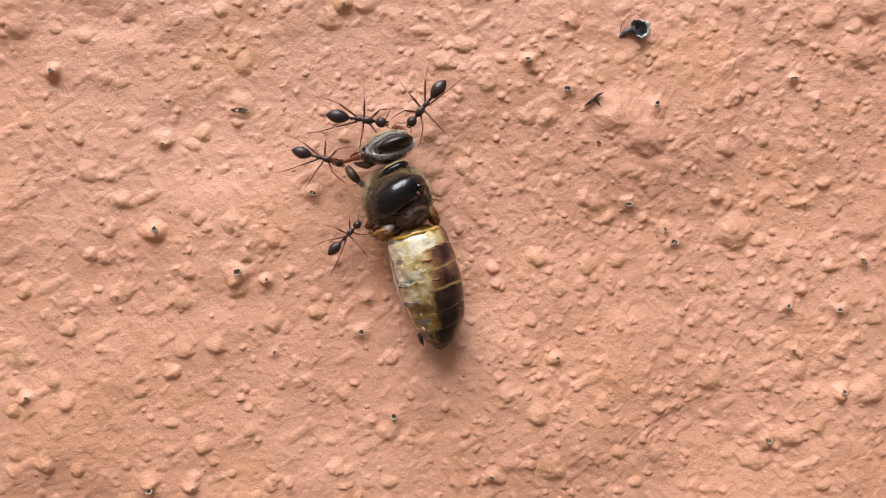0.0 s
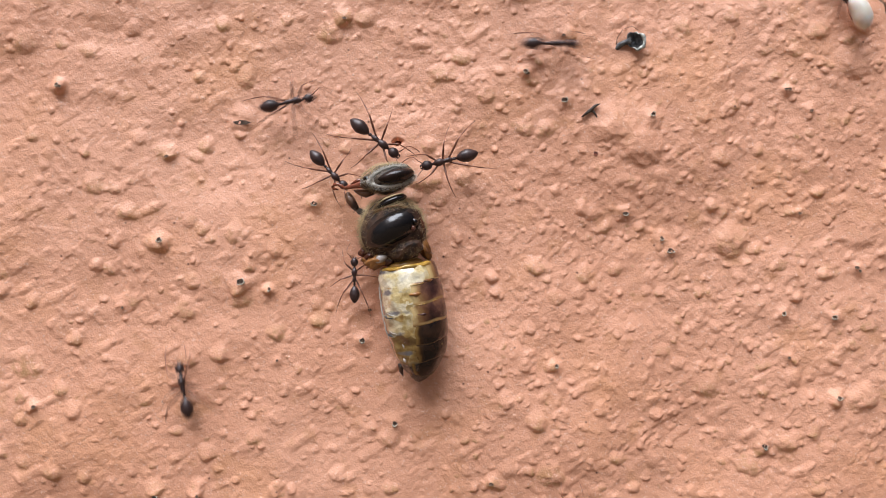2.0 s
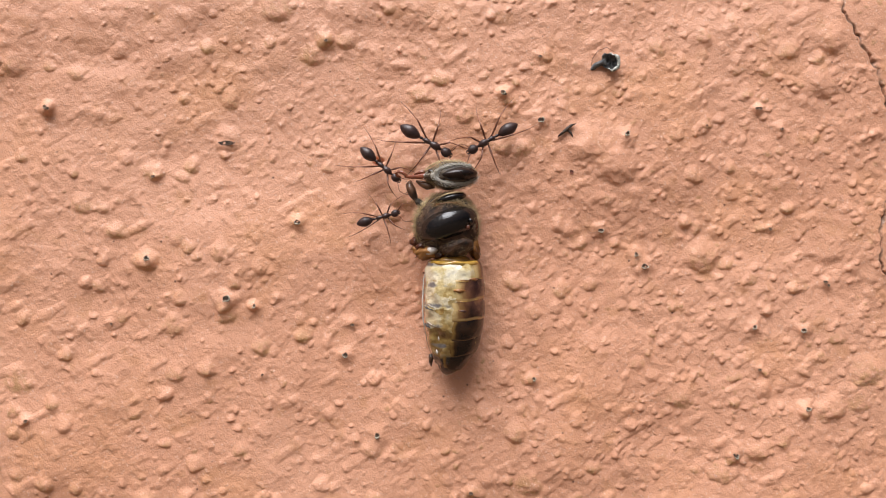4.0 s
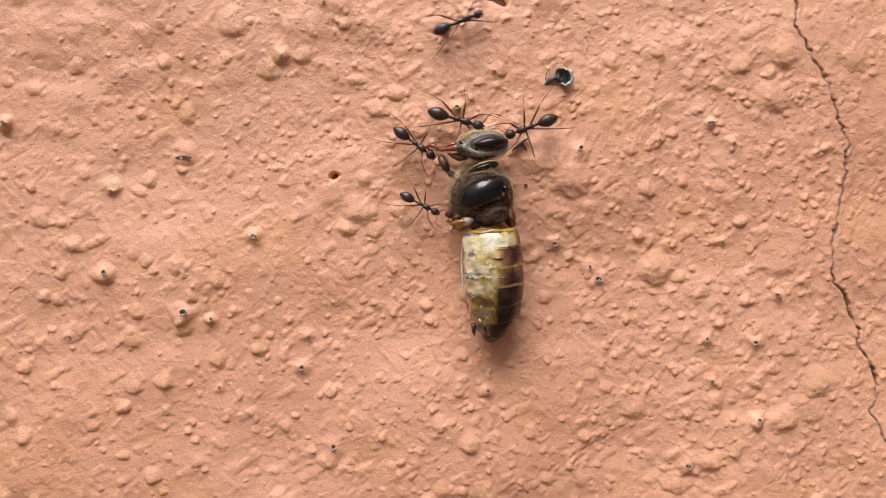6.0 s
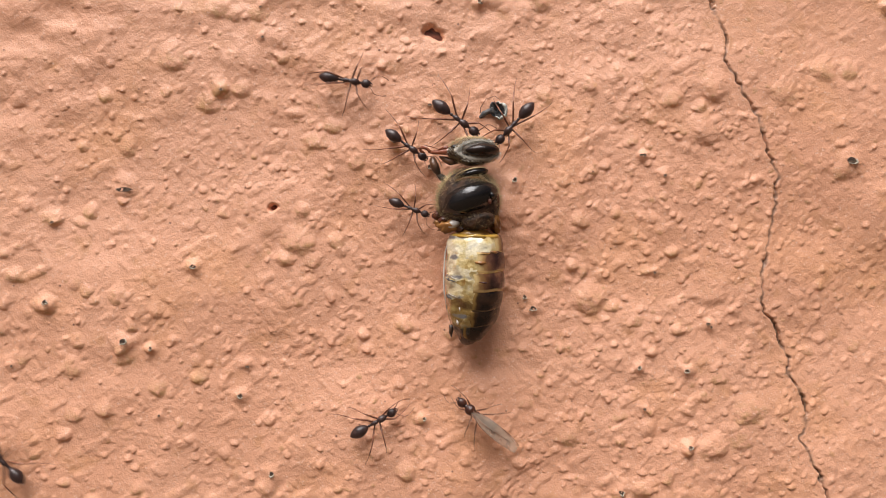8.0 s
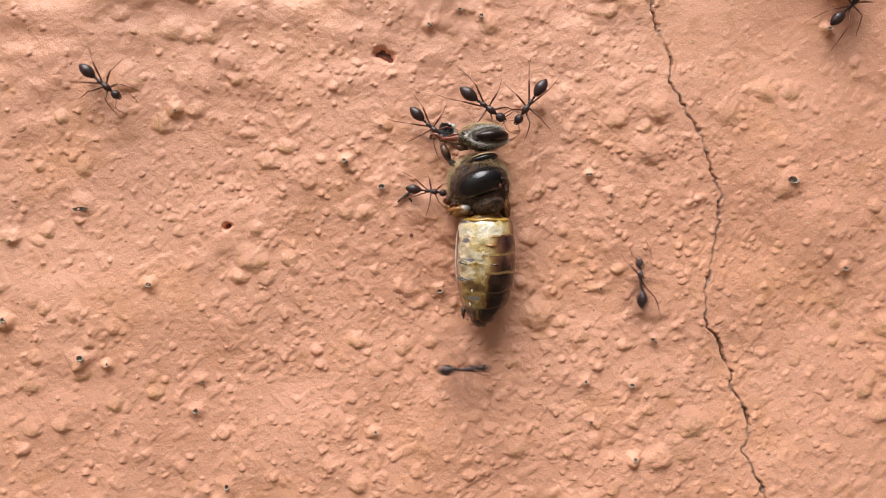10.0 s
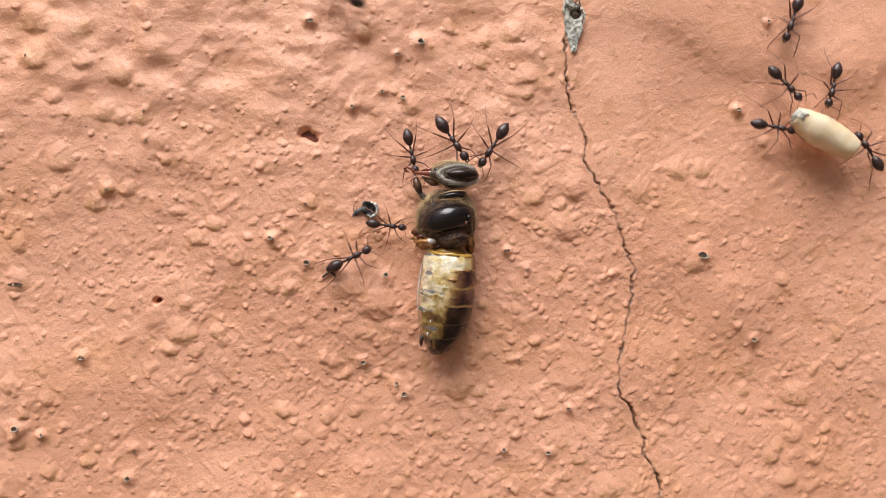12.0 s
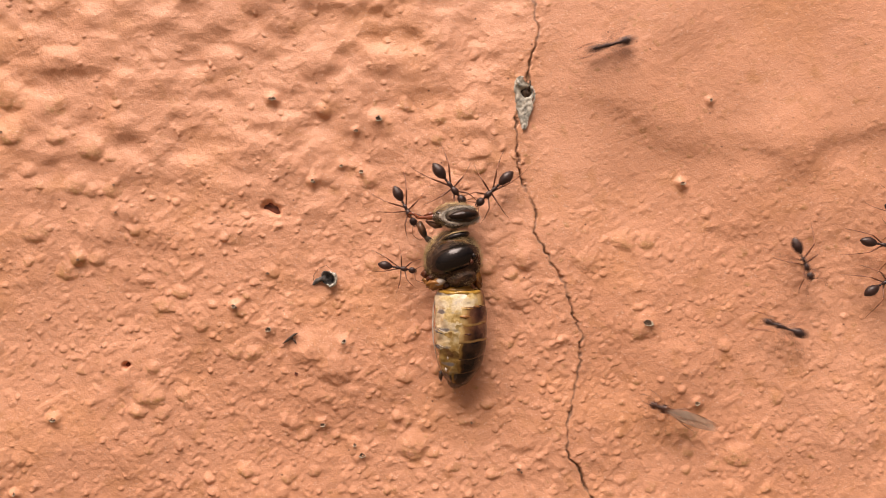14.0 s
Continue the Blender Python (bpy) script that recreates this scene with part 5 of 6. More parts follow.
def larva():
    """A plump cream larva with faint rings and a greyish head end."""
    ob = thing("larva", "plump cream-coloured larva carried by ants", "larva")
    n = 26
    axis = [-2.15 + 4.3 * i / (n - 1) for i in range(n)]
    radii = [(1.06 * math.sin(math.pi * min(1, max(0, (0.045 + 0.915 * i / (n - 1))))) ** 0.26) * (1 + 0.014 * math.sin(i * 2.1)) * (1 - 0.12 * i / n) for i in range(n)]
    bm = lathe(bmesh.new(), axis, radii, 1.0, 0.9, 24, [(0.10 * math.sin(3 * f / 4.4), 1.15) for f in axis])
    for v in bm.verts:
        v.co += 0.11 * Vector(noise.noise_vector(v.co * 0.9)) + 0.015 * Vector(noise.noise_vector(v.co * 2.6))
    part("body", scaled(bm), LARVA, ob)
    bm = egg(bmesh.new(), (1.9, 0.1, 1.3), (0.45, 0.50, 0.55), 0, 10, 14, 0.5, 2)
    part("head_end", scaled(bm), PLASTER, ob, "greyish head end")
    return ob


def pupa(label):
    ob = thing("pupa", label, "pupa")
    bm = lathe(bmesh.new(), [-0.92 + 1.84 * i / 11 for i in range(12)], [0.55 * math.sin(math.pi * (0.03 + 0.94 * i / 11)) ** 0.5 for i in range(12)], 1, 0.95, 16, [(0.10 * math.sin(i * 0.4), 0.85) for i in range(12)])
    for v in bm.verts:
        v.co += 0.10 * Vector(noise.noise_vector(v.co * 1.3))
    part("shell", scaled(bm), EGG, ob)
    return ob


def loose_wing():
    ob = thing("insect_wing", "torn pale insect wing carried by an ant", "wing")
    bm = bmesh.new()
    top, low = [], []
    for i in range(10):
        f = i / 9
        w = 1.15 * math.sin(math.pi * min(1, f * 0.9 + 0.08)) ** 0.8
        top.append(bm.verts.new((2.6 * f, w * 0.5, 0.9 + 0.2 * math.sin(3 * f))))
        low.append(bm.verts.new((2.6 * f, -w * 0.5, 0.8 + 0.2 * math.sin(3 * f))))
    for i in range(9):
        bm.faces.new((top[i], top[i + 1], low[i + 1], low[i]))
    bmesh.ops.solidify(bm, geom=bm.faces[:], thickness=0.03)
    part("membrane", scaled(bm), PAPERY, ob, "papery cream wing blade")
    return ob


# ---------------------------------------------------------------- what moves
def on_wall(x, z, turn, lift=0.2):
    """The pose of a thing that clings to the wall, its head turned by that many degrees from the wall's x axis."""
    a = radians(turn)
    m = Matrix(((math.cos(a), -math.sin(a), 0), (0, 0, -1), (math.sin(a), math.cos(a), 0))).to_4x4()
    return Matrix.Translation(spot(x, -lift, z)) @ m


def far_walk(rows):
    """Adds the way by which a walker comes from afar and goes off again, at the pace at which it enters and leaves."""
    rows = list(rows)

    def beyond(a, b, sign):
        dx, dz, dt = b[1] - a[1], b[2] - a[2], b[0] - a[0]
        pace = max(math.hypot(dx, dz) / dt, 14.0)
        k = math.hypot(dx, dz) or 1.0
        return dx / k * sign, dz / k * sign, pace

    if rows[0][0] > 0:
        t, x, z, a = rows[0]
        ux, uz, pace = beyond(rows[0], rows[1], -1)
        start = max(t - 60 / pace, 0.05)
        far = (t - start) * pace
        rows = [(0.0, x + ux * far, z + uz * far, a), (start, x + ux * far, z + uz * far, a)] + rows
    if rows[-1][0] < 14:
        t, x, z, a = rows[-1]
        ux, uz, pace = beyond(rows[-2], rows[-1], 1)
        stop = min(t + 60 / pace, 13.95)
        far = (stop - t) * pace
        rows += [(stop, x + ux * far, z + uz * far, a), (14.0, x + ux * far, z + uz * far, a)]
    return rows


def legs_of(ob):
    return [c for c in ob.children if c.name.split(".")[0] == "leg"]


def step_legs(ob, rows, seed, swing=17.0, beat=0.1):
    """The six legs swing in two alternating threes while the ant moves between its first and last row."""
    first, last = rows[0][0], rows[-1][0]
    steps = max(int((last - first) / beat), 1)
    for k, leg in enumerate(legs_of(ob)):
        rest = leg.matrix_basis.copy()
        phase = (0, 1, 1, 0, 0, 1)[k] * math.pi + seed
        keys = [(0.0, rest)] if first > 0 else []
        for i in range(steps + 1):
            t = first + (last - first) * i / steps
            keys.append((t, rest @ pose(0, 0, 0, 0, 0, swing * math.sin(2 * math.pi * 2.7 * t + phase))))
        if last < 14:
            keys.append((14.0, rest))
        walk(leg, keys)


def walker(ob, rows, seed, swing=17.0, beat=0.1, lift=0.2):
    full = far_walk(rows)
    walk(ob, [(t, on_wall(x, z, a, lift)) for t, x, z, a in full])
    step_legs(ob, rows, seed, swing, beat)


def carried_ahead(ob, rows, ahead, lift=0.5):
    """A load in an ant's jaws goes where the ant goes."""
    walk(ob, [(t, on_wall(x + ahead * math.cos(radians(a)), z + ahead * math.sin(radians(a)), a, lift)) for t, x, z, a in far_walk(rows)])


def motions():
    bee = dead_bee()
    walk(bee, [(t, on_wall(x, z, a, 0.05)) for t, x, z, a in ((0, -1.74, 2.95, 105.8), (0.5, -2.14, 2.93, 104.2), (1, -2.54, 2.27, 100.3), (1.5, -1.88, 2.03, 102.8), (2, -2, 1.82, 99.5), (2.5, -1.32, 1.97, 96.4), (3, -0.54, 2.28, 89.4), (3.2, -0.13, 2.35, 89.8), (5.3, 5.24, 4.94, 88.3), (5.5, 5.47, 5.19, 88.4), (6, 6.7, 5.55, 93), (6.5, 6.97, 5.75, 92.9), (7, 7.92, 6.32, 94.7), (7.5, 8.73, 6.88, 88.8), (8, 9.81, 7.08, 88.4), (8.2, 9.8, 7.18, 86), (10.3, 14.47, 9.52, 90.9), (10.5, 15.08, 9.8, 96.5), (11, 15.68, 10.38, 93.6), (11.5, 16.3, 11.04, 89.3), (12, 16.47, 11.71, 84), (12.5, 16.89, 12.22, 80.9), (13, 17.57, 12.92, 75.9), (13.5, 17.89, 13.18, 75.4), (14, 19.81, 13.71, 90.1))])

    # the four ants that drag the bee
    holders = "ants dragging the bee"
    rows = [(0, -6.01, 5.15, -15), (0.5, -5.69, 5.84, -51), (1, -5.92, 5.53, -54), (1.5, -5.79, 4.72, -41), (2, -5.55, 4.99, -46), (2.5, -4.83, 5.28, -48), (3, -3.75, 5.8, -43), (3.2, -3.47, 5.84, -42), (5.3, 1.68, 8.11, -39), (5.5, 1.95, 8.31, -34), (6, 2.96, 8.46, -37), (6.5, 3.3, 8.79, -37), (7, 4.12, 9.17, -35), (7.5, 4.94, 9.71, -26), (8, 6.24, 10.23, -36), (8.2, 6.42, 10.49, -38), (10.3, 11.22, 12.84, -44), (10.5, 11.62, 13, -40), (11, 12.65, 13.91, -60), (11.5, 13.65, 14.95, -78), (12, 14.25, 15.77, -78), (12.5, 14.97, 16.34, -87), (13, 16.15, 17.14, -90), (13.5, 16.28, 17.33, -85), (14, 16.68, 17, -62)]
    walker(ant("black ant tugging at the dead bee's reddish tongue", 0.86, 1, holders), rows, 0.3, 6.0, 0.25, 0.35)
    rows = [(0, -3.87, 7.22, -8), (0.5, -3.79, 7.36, -23), (1, -3.65, 7.11, -29), (1.5, -3.39, 6.67, -26), (2, -2.97, 6.74, -38), (2.5, -2.33, 6.8, -35), (3, -1.19, 7.05, -32), (3.2, -0.78, 7.18, -34), (5.3, 4.36, 9.38, -24), (5.5, 4.83, 9.7, -27), (6, 5.4, 9.85, -17), (6.5, 5.82, 10.1, -19), (7, 6.71, 10.71, -25), (7.5, 7.93, 11.34, -30), (8, 9.16, 11.76, -37), (8.2, 9.42, 11.87, -38), (10.3, 14.09, 14.26, -36), (10.5, 14.13, 14.58, -28), (11, 14.94, 15.09, -29), (11.5, 15.8, 15.71, -34), (12, 16.86, 16.56, -55), (12.5, 17.55, 17.06, -62), (13, 18.69, 17.57, -62), (13.5, 19.08, 17.78, -65), (14, 19.62, 18.43, -52)]
    walker(ant("black ant gripping the top of the bee's head", 0.98, 2, holders), rows, 1.3, 6.0, 0.25, 0.35)
    rows = [(0, -0.4, 7.96, -129), (0.5, -0.43, 7.86, -128), (1, 0.01, 6.71, -146), (1.5, 0.27, 6.57, -141), (2, 0.82, 5.6, -166), (2.5, 1.54, 5.91, -160), (3, 2.56, 6.17, -154), (3.2, 2.83, 6.46, -154), (5.3, 7.87, 9.22, -144), (5.5, 8.3, 9.17, -147), (6, 9.36, 9.38, -160), (6.5, 9.54, 9.81, -154), (7, 10.22, 10.62, -147), (7.5, 11.19, 11.12, -139), (8, 12.34, 11.4, -133), (8.2, 12.39, 11.49, -137), (10.3, 16.74, 14.56, -119), (10.5, 16.78, 14.99, -111), (11, 17.73, 15.33, -120), (11.5, 18.59, 15.82, -121), (12, 19.24, 16.16, -124), (12.5, 20.11, 16.24, -137), (13, 21.06, 16.79, -133), (13.5, 21.5, 16.93, -137), (14, 22.34, 18.12, -138)]
    walker(ant("black ant pulling at the bee's eye side", 0.95, 3, holders), rows, 2.3, 6.0, 0.25, 0.35)
    rows = [(0, -4.65, 0.89, 46), (0.5, -4.88, 0.38, 52), (1, -5.42, -0.08, 53), (1.5, -4.98, -0.14, 34), (2, -4.27, -0.84, 90), (2.5, -4.41, 0.14, 51), (3, -4.02, 0.94, 33), (3.2, -3.67, 1.85, 31), (5.3, 1.45, 4.38, -11), (5.5, 1.84, 4.68, -13), (6, 3.22, 5.02, -28), (6.5, 3.42, 4.93, -17), (7, 4.41, 5.29, -9), (7.5, 5.27, 5.91, -4), (8, 6.37, 6.6, -22), (8.2, 6.32, 6.87, -23), (10.3, 11.4, 9.02, -7), (10.5, 11.98, 9.24, -15), (11, 12.57, 10.41, -39), (11.5, 13.15, 11.24, -42), (12, 12.73, 11.37, -8), (12.5, 13.25, 12.12, -10), (13, 14.06, 13.44, -35), (13.5, 14.37, 13.67, -28), (14, 16.21, 13.11, -11)]
    walker(ant("small black ant biting the bee's wing root", 0.74, 4, holders), rows, 3.3, 6.0, 0.25, 0.35)

    # the ants round the larva
    load = larva()
    walk(load, [(t, on_wall(x, z, a, 0.15)) for t, x, z, a in ((0, 36.49, 33.76, 109), (8.6, 36.09, 26.76, 109), (9.6, 35.69, 23.36, 109), (10.3, 35.49, 21.76, 109), (10.5, 35.76, 21.31, 106), (11, 37.47, 19.54, 103), (11.5, 38.16, 18.58, 119), (12, 40.08, 16.87, 146), (12.5, 42.67, 15.67, 163), (13, 45.39, 15.17, 169), (13.5, 48.7, 14.39, 172), (14, 51.09, 13.46, 172))])
    porters = "ants carrying the larva"
    rows = [(0, 33.63, 34.65, -32), (8.6, 33.23, 27.65, -32), (9.6, 32.83, 24.25, -32), (10.3, 32.63, 22.65, -32), (10.5, 33.02, 22.1, -32), (11, 35.5, 21.83, -35), (11.5, 35.76, 20.38, -35), (12, 37.22, 17.31, -11), (12.5, 40.32, 14.6, 20), (13, 43.29, 13.79, 32), (13.5, 46.38, 12.75, 34), (14, 48.44, 11.93, 33)]
    walker(ant("black ant hauling the cream larva by its side", 0.87, 21, porters), rows, 0.7, 7.0, 0.25, 0.3)
    rows = [(0, 35.71, 37.37, -75), (8.6, 35.31, 30.37, -75), (9.6, 34.91, 26.97, -75), (10.3, 34.71, 25.37, -75), (10.5, 35.29, 24.48, -75), (11, 37.62, 23.41, -88), (11.5, 37.4, 22.42, -70), (12, 37.91, 19.95, -46), (12.5, 39.65, 17.46, -16), (13, 42.34, 16.49, -12), (13.5, 45.17, 15.54, -13), (14, 48.41, 14.35, -12)]
    walker(ant("black ant lifting one end of the cream larva", 0.87, 22, porters), rows, 1.7, 7.0, 0.25, 0.3)
    rows = [(0, 38.65, 35.06, -140), (8.6, 38.25, 28.06, -140), (9.6, 37.85, 24.66, -140), (10.3, 37.65, 23.06, -140), (10.5, 37.89, 22.61, -136), (11, 39.54, 21.08, -158), (11.5, 40.04, 20.83, -141), (12, 40.82, 19.79, -105), (12.5, 42.06, 18.62, -79), (13, 44.41, 18.08, -55), (13.5, 46.86, 17.26, -34), (14, 49.87, 16.18, -31)]
    walker(ant("black ant lifting one end of the cream larva", 0.87, 23, porters), rows, 2.7, 7.0, 0.25, 0.3)
    rows = [(0, 36.98, 31.15, 44), (8.6, 36.58, 24.15, 44), (9.6, 36.18, 20.75, 44), (10.3, 35.98, 19.15, 44), (10.5, 36.26, 18.72, 48), (11, 38.41, 17.06, 46), (11.5, 40.2, 16.47, 83), (12, 43.09, 15.88, 125), (12.5, 46.41, 14.52, 135), (13, 49.78, 14.49, 145), (13.5, 52.58, 13.71, 153), (14, 55.03, 12.95, 153)]
    walker(ant("black ant lifting one end of the cream larva", 0.87, 24, porters), rows, 3.7, 7.0, 0.25, 0.3)

    # ants that run past
    rows = [(1.3, -23.41, 6.04, -8), (1.4, -20.97, 6.37, 5), (1.5, -17.88, 7.5, 17), (1.6, -13.26, 8.64, 12), (1.7, -13.26, 9.04, 35), (1.8, -12.49, 9.06, -6), (1.9, -10.45, 8.32, -14), (2, -7.82, 8.9, 11), (2.1, -5.83, 10.15, 19), (2.2, -2.62, 12.09, 16), (2.3, -0.27, 12.65, 11), (2.5, 4.32, 11.14, -15), (2.6, 9.12, 8.16, -18), (2.7, 11.39, 7.32, -18), (2.8, 15.01, 5.8, -25), (2.9, 18.19, 3.99, -29), (3, 23.4, 1.81, -14), (3.1, 26.24, 2.17, -27)]
    walker(ant("slender black ant running over the stucco", 0.91, 31), rows, 0.00)
    rows = [(1.4, -14.02, 16.16, -30), (1.5, -10.35, 14.23, -18), (1.6, -9.51, 14.04, 27), (1.7, -8.32, 13.87, 27), (1.8, -3.65, 13.23, -8), (1.9, -0.64, 13.04, 5), (2, 6.85, 12.13, -1), (2.1, 10.66, 11.94, -3), (2.2, 18.72, 8.93, -9), (2.3, 23.17, 8.45, -9)]
    walker(ant("slender black ant running over the stucco", 0.91, 32), rows, 0.77)
    rows = [(1.9, -13.67, -11.74, 105), (2, -13.73, -6.87, 100), (2.1, -14.17, -4.58, 102), (2.2, -14.8, -0.9, 93), (2.3, -15.44, 2.22, 102), (2.4, -18.31, 7.6, 108), (2.5, -19.49, 10.89, 108), (2.6, -18.06, 11.78, 80), (2.7, -15.96, 14.26, 77)]
    walker(ant("slender black ant running over the stucco", 0.91, 33), rows, 1.54)
    rows = [(2.2, 7.13, -12.23, 91), (2.3, 6.92, -10.49, 96), (2.4, 7.39, -5.67, 99), (2.5, 8.13, -1.71, 91), (2.6, 8.65, 3.96, 83), (2.7, 7.68, 4.42, 106), (2.8, 6.62, 6.1, 108), (2.9, 6.91, 7.92, 106), (3, 6.35, 12.5, 103), (3.1, 6.06, 17.48, 103)]
    walker(ant("slender black ant running over the stucco", 0.91, 34), rows, 2.31)
    rows = [(2.9, 27.19, -3.85, 126), (3, 23.84, -2.66, 127), (3.1, 20.17, -1.07, 144), (3.2, 15.31, -0.72, 158), (3.3, 11.7, -2.64, 208), (3.4, 9.53, -5.54, 222), (3.5, 6.95, -8.27, 216), (3.6, 2.86, -10.27, 199), (3.75, -4.69, -11.96, 195), (3.9, -11.6, -13.73, 195)]
    walker(ant("slender black ant running over the stucco", 0.91, 35), rows, 3.08)
    rows = [(5.3, -15.82, 4.56, 129), (5.4, -17.72, 8.12, 125), (5.5, -18.93, 11.52, 123), (5.6, -21.06, 14.56, 123)]
    walker(ant("slender black ant running over the stucco", 0.91, 36), rows, 3.85)
    rows = [(5.3, -11.72, 15.21, -27), (5.4, -7.27, 13.24, -24), (5.5, -5.59, 12.61, -22), (5.6, -2.43, 11.9, -16), (5.7, -1.81, 12.02, -7), (5.8, 0.6, 12.87, 12), (5.9, 2.52, 13.88, 16), (6, 5.56, 15.54, 22), (6.1, 6.93, 15, 6), (6.2, 10.12, 14.86, -7), (6.3, 12.82, 14.85, -3), (6.4, 17.05, 14.7, 6), (6.5, 20.15, 15.01, 13), (6.6, 22.51, 15.11, -7), (6.7, 24.43, 14.44, -20), (6.8, 25.98, 13.87, -25), (6.9, 25.29, 13.36, -55), (7, 24.88, 12.16, -73), (7.1, 25.16, 9.87, -74), (7.2, 26.18, 7.29, -62), (7.3, 27.74, 5.14, -50), (7.4, 29.94, 3.1, -50), (7.5, 31.54, 1.51, -44), (7.6, 33.59, 0.44, -42)]
    walker(ant("slender black ant running over the stucco", 0.91, 37), rows, 4.62)
    rows = [(5.3, 19.76, 16.02, 8), (5.4, 26.97, 15.37, 17), (5.5, 29.28, 16.57, 22), (5.6, 31.84, 17.41, 24)]
    walker(ant("slender black ant running over the stucco", 0.91, 38), rows, 5.39)
    rows = [(5.3, 4.59, -11.45, 12), (5.4, 7.39, -11.04, -3), (5.5, 10.31, -10.71, -9), (5.6, 14.05, -10.72, -11), (5.7, 17.54, -11.46, -16), (5.8, 20.06, -13.36, -25)]
    walker(ant("black ant carrying a torn pale insect wing", 0.91, 39), rows, 6.16)
    carried_ahead(loose_wing(), rows, 1.35)
    rows = [(1.9, 21.74, 17.13, -64), (2, 22.77, 15.57, -62), (2.1, 23.82, 13.48, -68), (2.2, 26.47, 12.1, -57)]
    walker(ant("black ant carrying a small white pupa", 0.91, 40), rows, 6.93)
    carried_ahead(pupa("small white pupa held in an ant's jaws"), rows, 2.1)
    rows = [(5.7, -20.76, 0.19, -79), (5.8, -19.23, -3.28, -73), (5.9, -18.51, -6.84, -76), (6, -17.6, -15.0, -80)]
    walker(ant("slender black ant running over the stucco", 0.91, 41), rows, 7.70)
    rows = [(6, -19.0, 20.2, -64), (6.1, -14.8, 12.54, -72), (6.2, -13.56, 10.19, -66), (6.3, -10.11, 4.89, -62), (6.4, -6.23, -5.63, -56), (6.5, -0.28, -12.74, -58)]
    walker(ant("slender black ant running over the stucco", 0.91, 42), rows, 8.47)
    rows = [(6.1, -21.05, -6.59, -52), (6.2, -19.46, -8.34, -61), (6.3, -18.27, -9.93, -54), (6.4, -17.09, -12.31, -54)]
    walker(ant("slender black ant running over the stucco", 0.91, 43), rows, 9.24)
    rows = [(7.2, -3.84, 19.85, -62), (7.3, -2.54, 16.74, -51), (7.4, 1.85, 12.61, -36), (7.5, 2.82, 13.44, -15), (7.6, 4.28, 14.91, -7), (7.7, 3.04, 14.43, -16), (7.8, 3.11, 14.13, -14), (7.9, 3.17, 13.82, -10), (8, 2.75, 14.11, -10), (8.1, 2.33, 14.44, -16), (8.2, 2.63, 13.94, -24), (8.6, -1.69, 16.7, -199), (9.2, -8.77, 18.73, -130), (9.8, -9.13, 15.78, -48), (10.3, -5.85, 12.39, -38), (10.4, -3.17, 9.33, -45), (10.5, -0.4, 7.3, -38), (10.6, 1.24, 4.91, -54), (10.7, 2.51, 1.36, -66), (10.8, 4.3, -2.3, -70), (10.9, 5.09, -5.27, -74), (11, 6.3, -8.85, -75)]
    walker(ant("black ant pausing with raised feelers on the stucco", 0.91, 44), rows, 10.01)
    rows = [(10.2, -2.78, 16.86, -34), (10.3, 0.18, 14.35, -38), (10.4, 3.81, 11.4, -43), (10.5, 5.34, 8.3, -48), (10.6, 6, 5.27, -67), (10.7, 6.75, 3.17, -65), (10.8, 7.82, 2.75, -43), (10.9, 8.32, 3.44, -26), (11, 10.35, 3.53, -5), (11.1, 10.23, 2.93, -10), (11.2, 10.46, 1.56, -32), (11.3, 11.94, -0.24, -41), (11.4, 14.05, -3.5, -50), (11.5, 15.93, -5.09, -38), (11.6, 18.49, -7.22, -40)]
    walker(ant("slender black ant running over the stucco", 0.91, 45), rows, 10.78)
    rows = [(10.6, -12.44, 20.48, -29), (10.7, -8.68, 17.32, -19), (10.8, 0.3, 13.65, -31), (10.9, 4.42, 10.56, -36), (11, 8.99, 8.03, -39), (11.1, 8.7, 8.18, -39), (11.2, 8.74, 7.9, -25), (11.3, 8.64, 8.07, -22), (11.4, 9.94, 8.41, -2), (11.5, 10.56, 8.45, -6), (11.6, 10.56, 8.63, 16), (11.7, 10.65, 8.64, 14), (11.8, 10.54, 8.48, 6), (11.9, 11.04, 9.49, 38), (12, 10.41, 9.39, 26), (12.1, 9.94, 9.49, 28), (12.2, 9.56, 9.45, 49), (12.3, 9.41, 9.95, 65), (12.4, 9.81, 11.35, 56), (12.5, 10.48, 13.4, 53), (12.6, 11.64, 15.59, 48), (12.7, 12.74, 18.15, 31), (12.8, 14.54, 21.66, 31), (12.9, 17.85, 22.82, 18), (13, 18.06, 22.05, 2), (13.1, 17.69, 21.85, 0), (13.2, 23.02, 21.57, 14), (13.3, 27, 22.67, 17), (13.4, 31.8, 24.81, 20), (13.5, 33.1, 24.2, 6), (13.6, 38.65, 23.31, -4), (13.7, 39.74, 21.62, -29), (13.8, 43.44, 14.89, -54), (13.9, 43.7, 14, -64), (14, 43.01, 13.29, -67)]
    walker(ant("black ant nosing about the grey flake and the bee", 0.91, 46), rows, 11.55)
    rows = [(10.2, 20.31, 9.1, 94), (10.3, 19.36, 11.71, 95), (10.4, 19.45, 14.03, 108), (10.5, 19.37, 16.72, 119), (10.6, 16.37, 20.83, 116), (10.7, 13.42, 25.03, 123)]
    walker(ant("slender black ant running over the stucco", 0.91, 47), rows, 12.32)
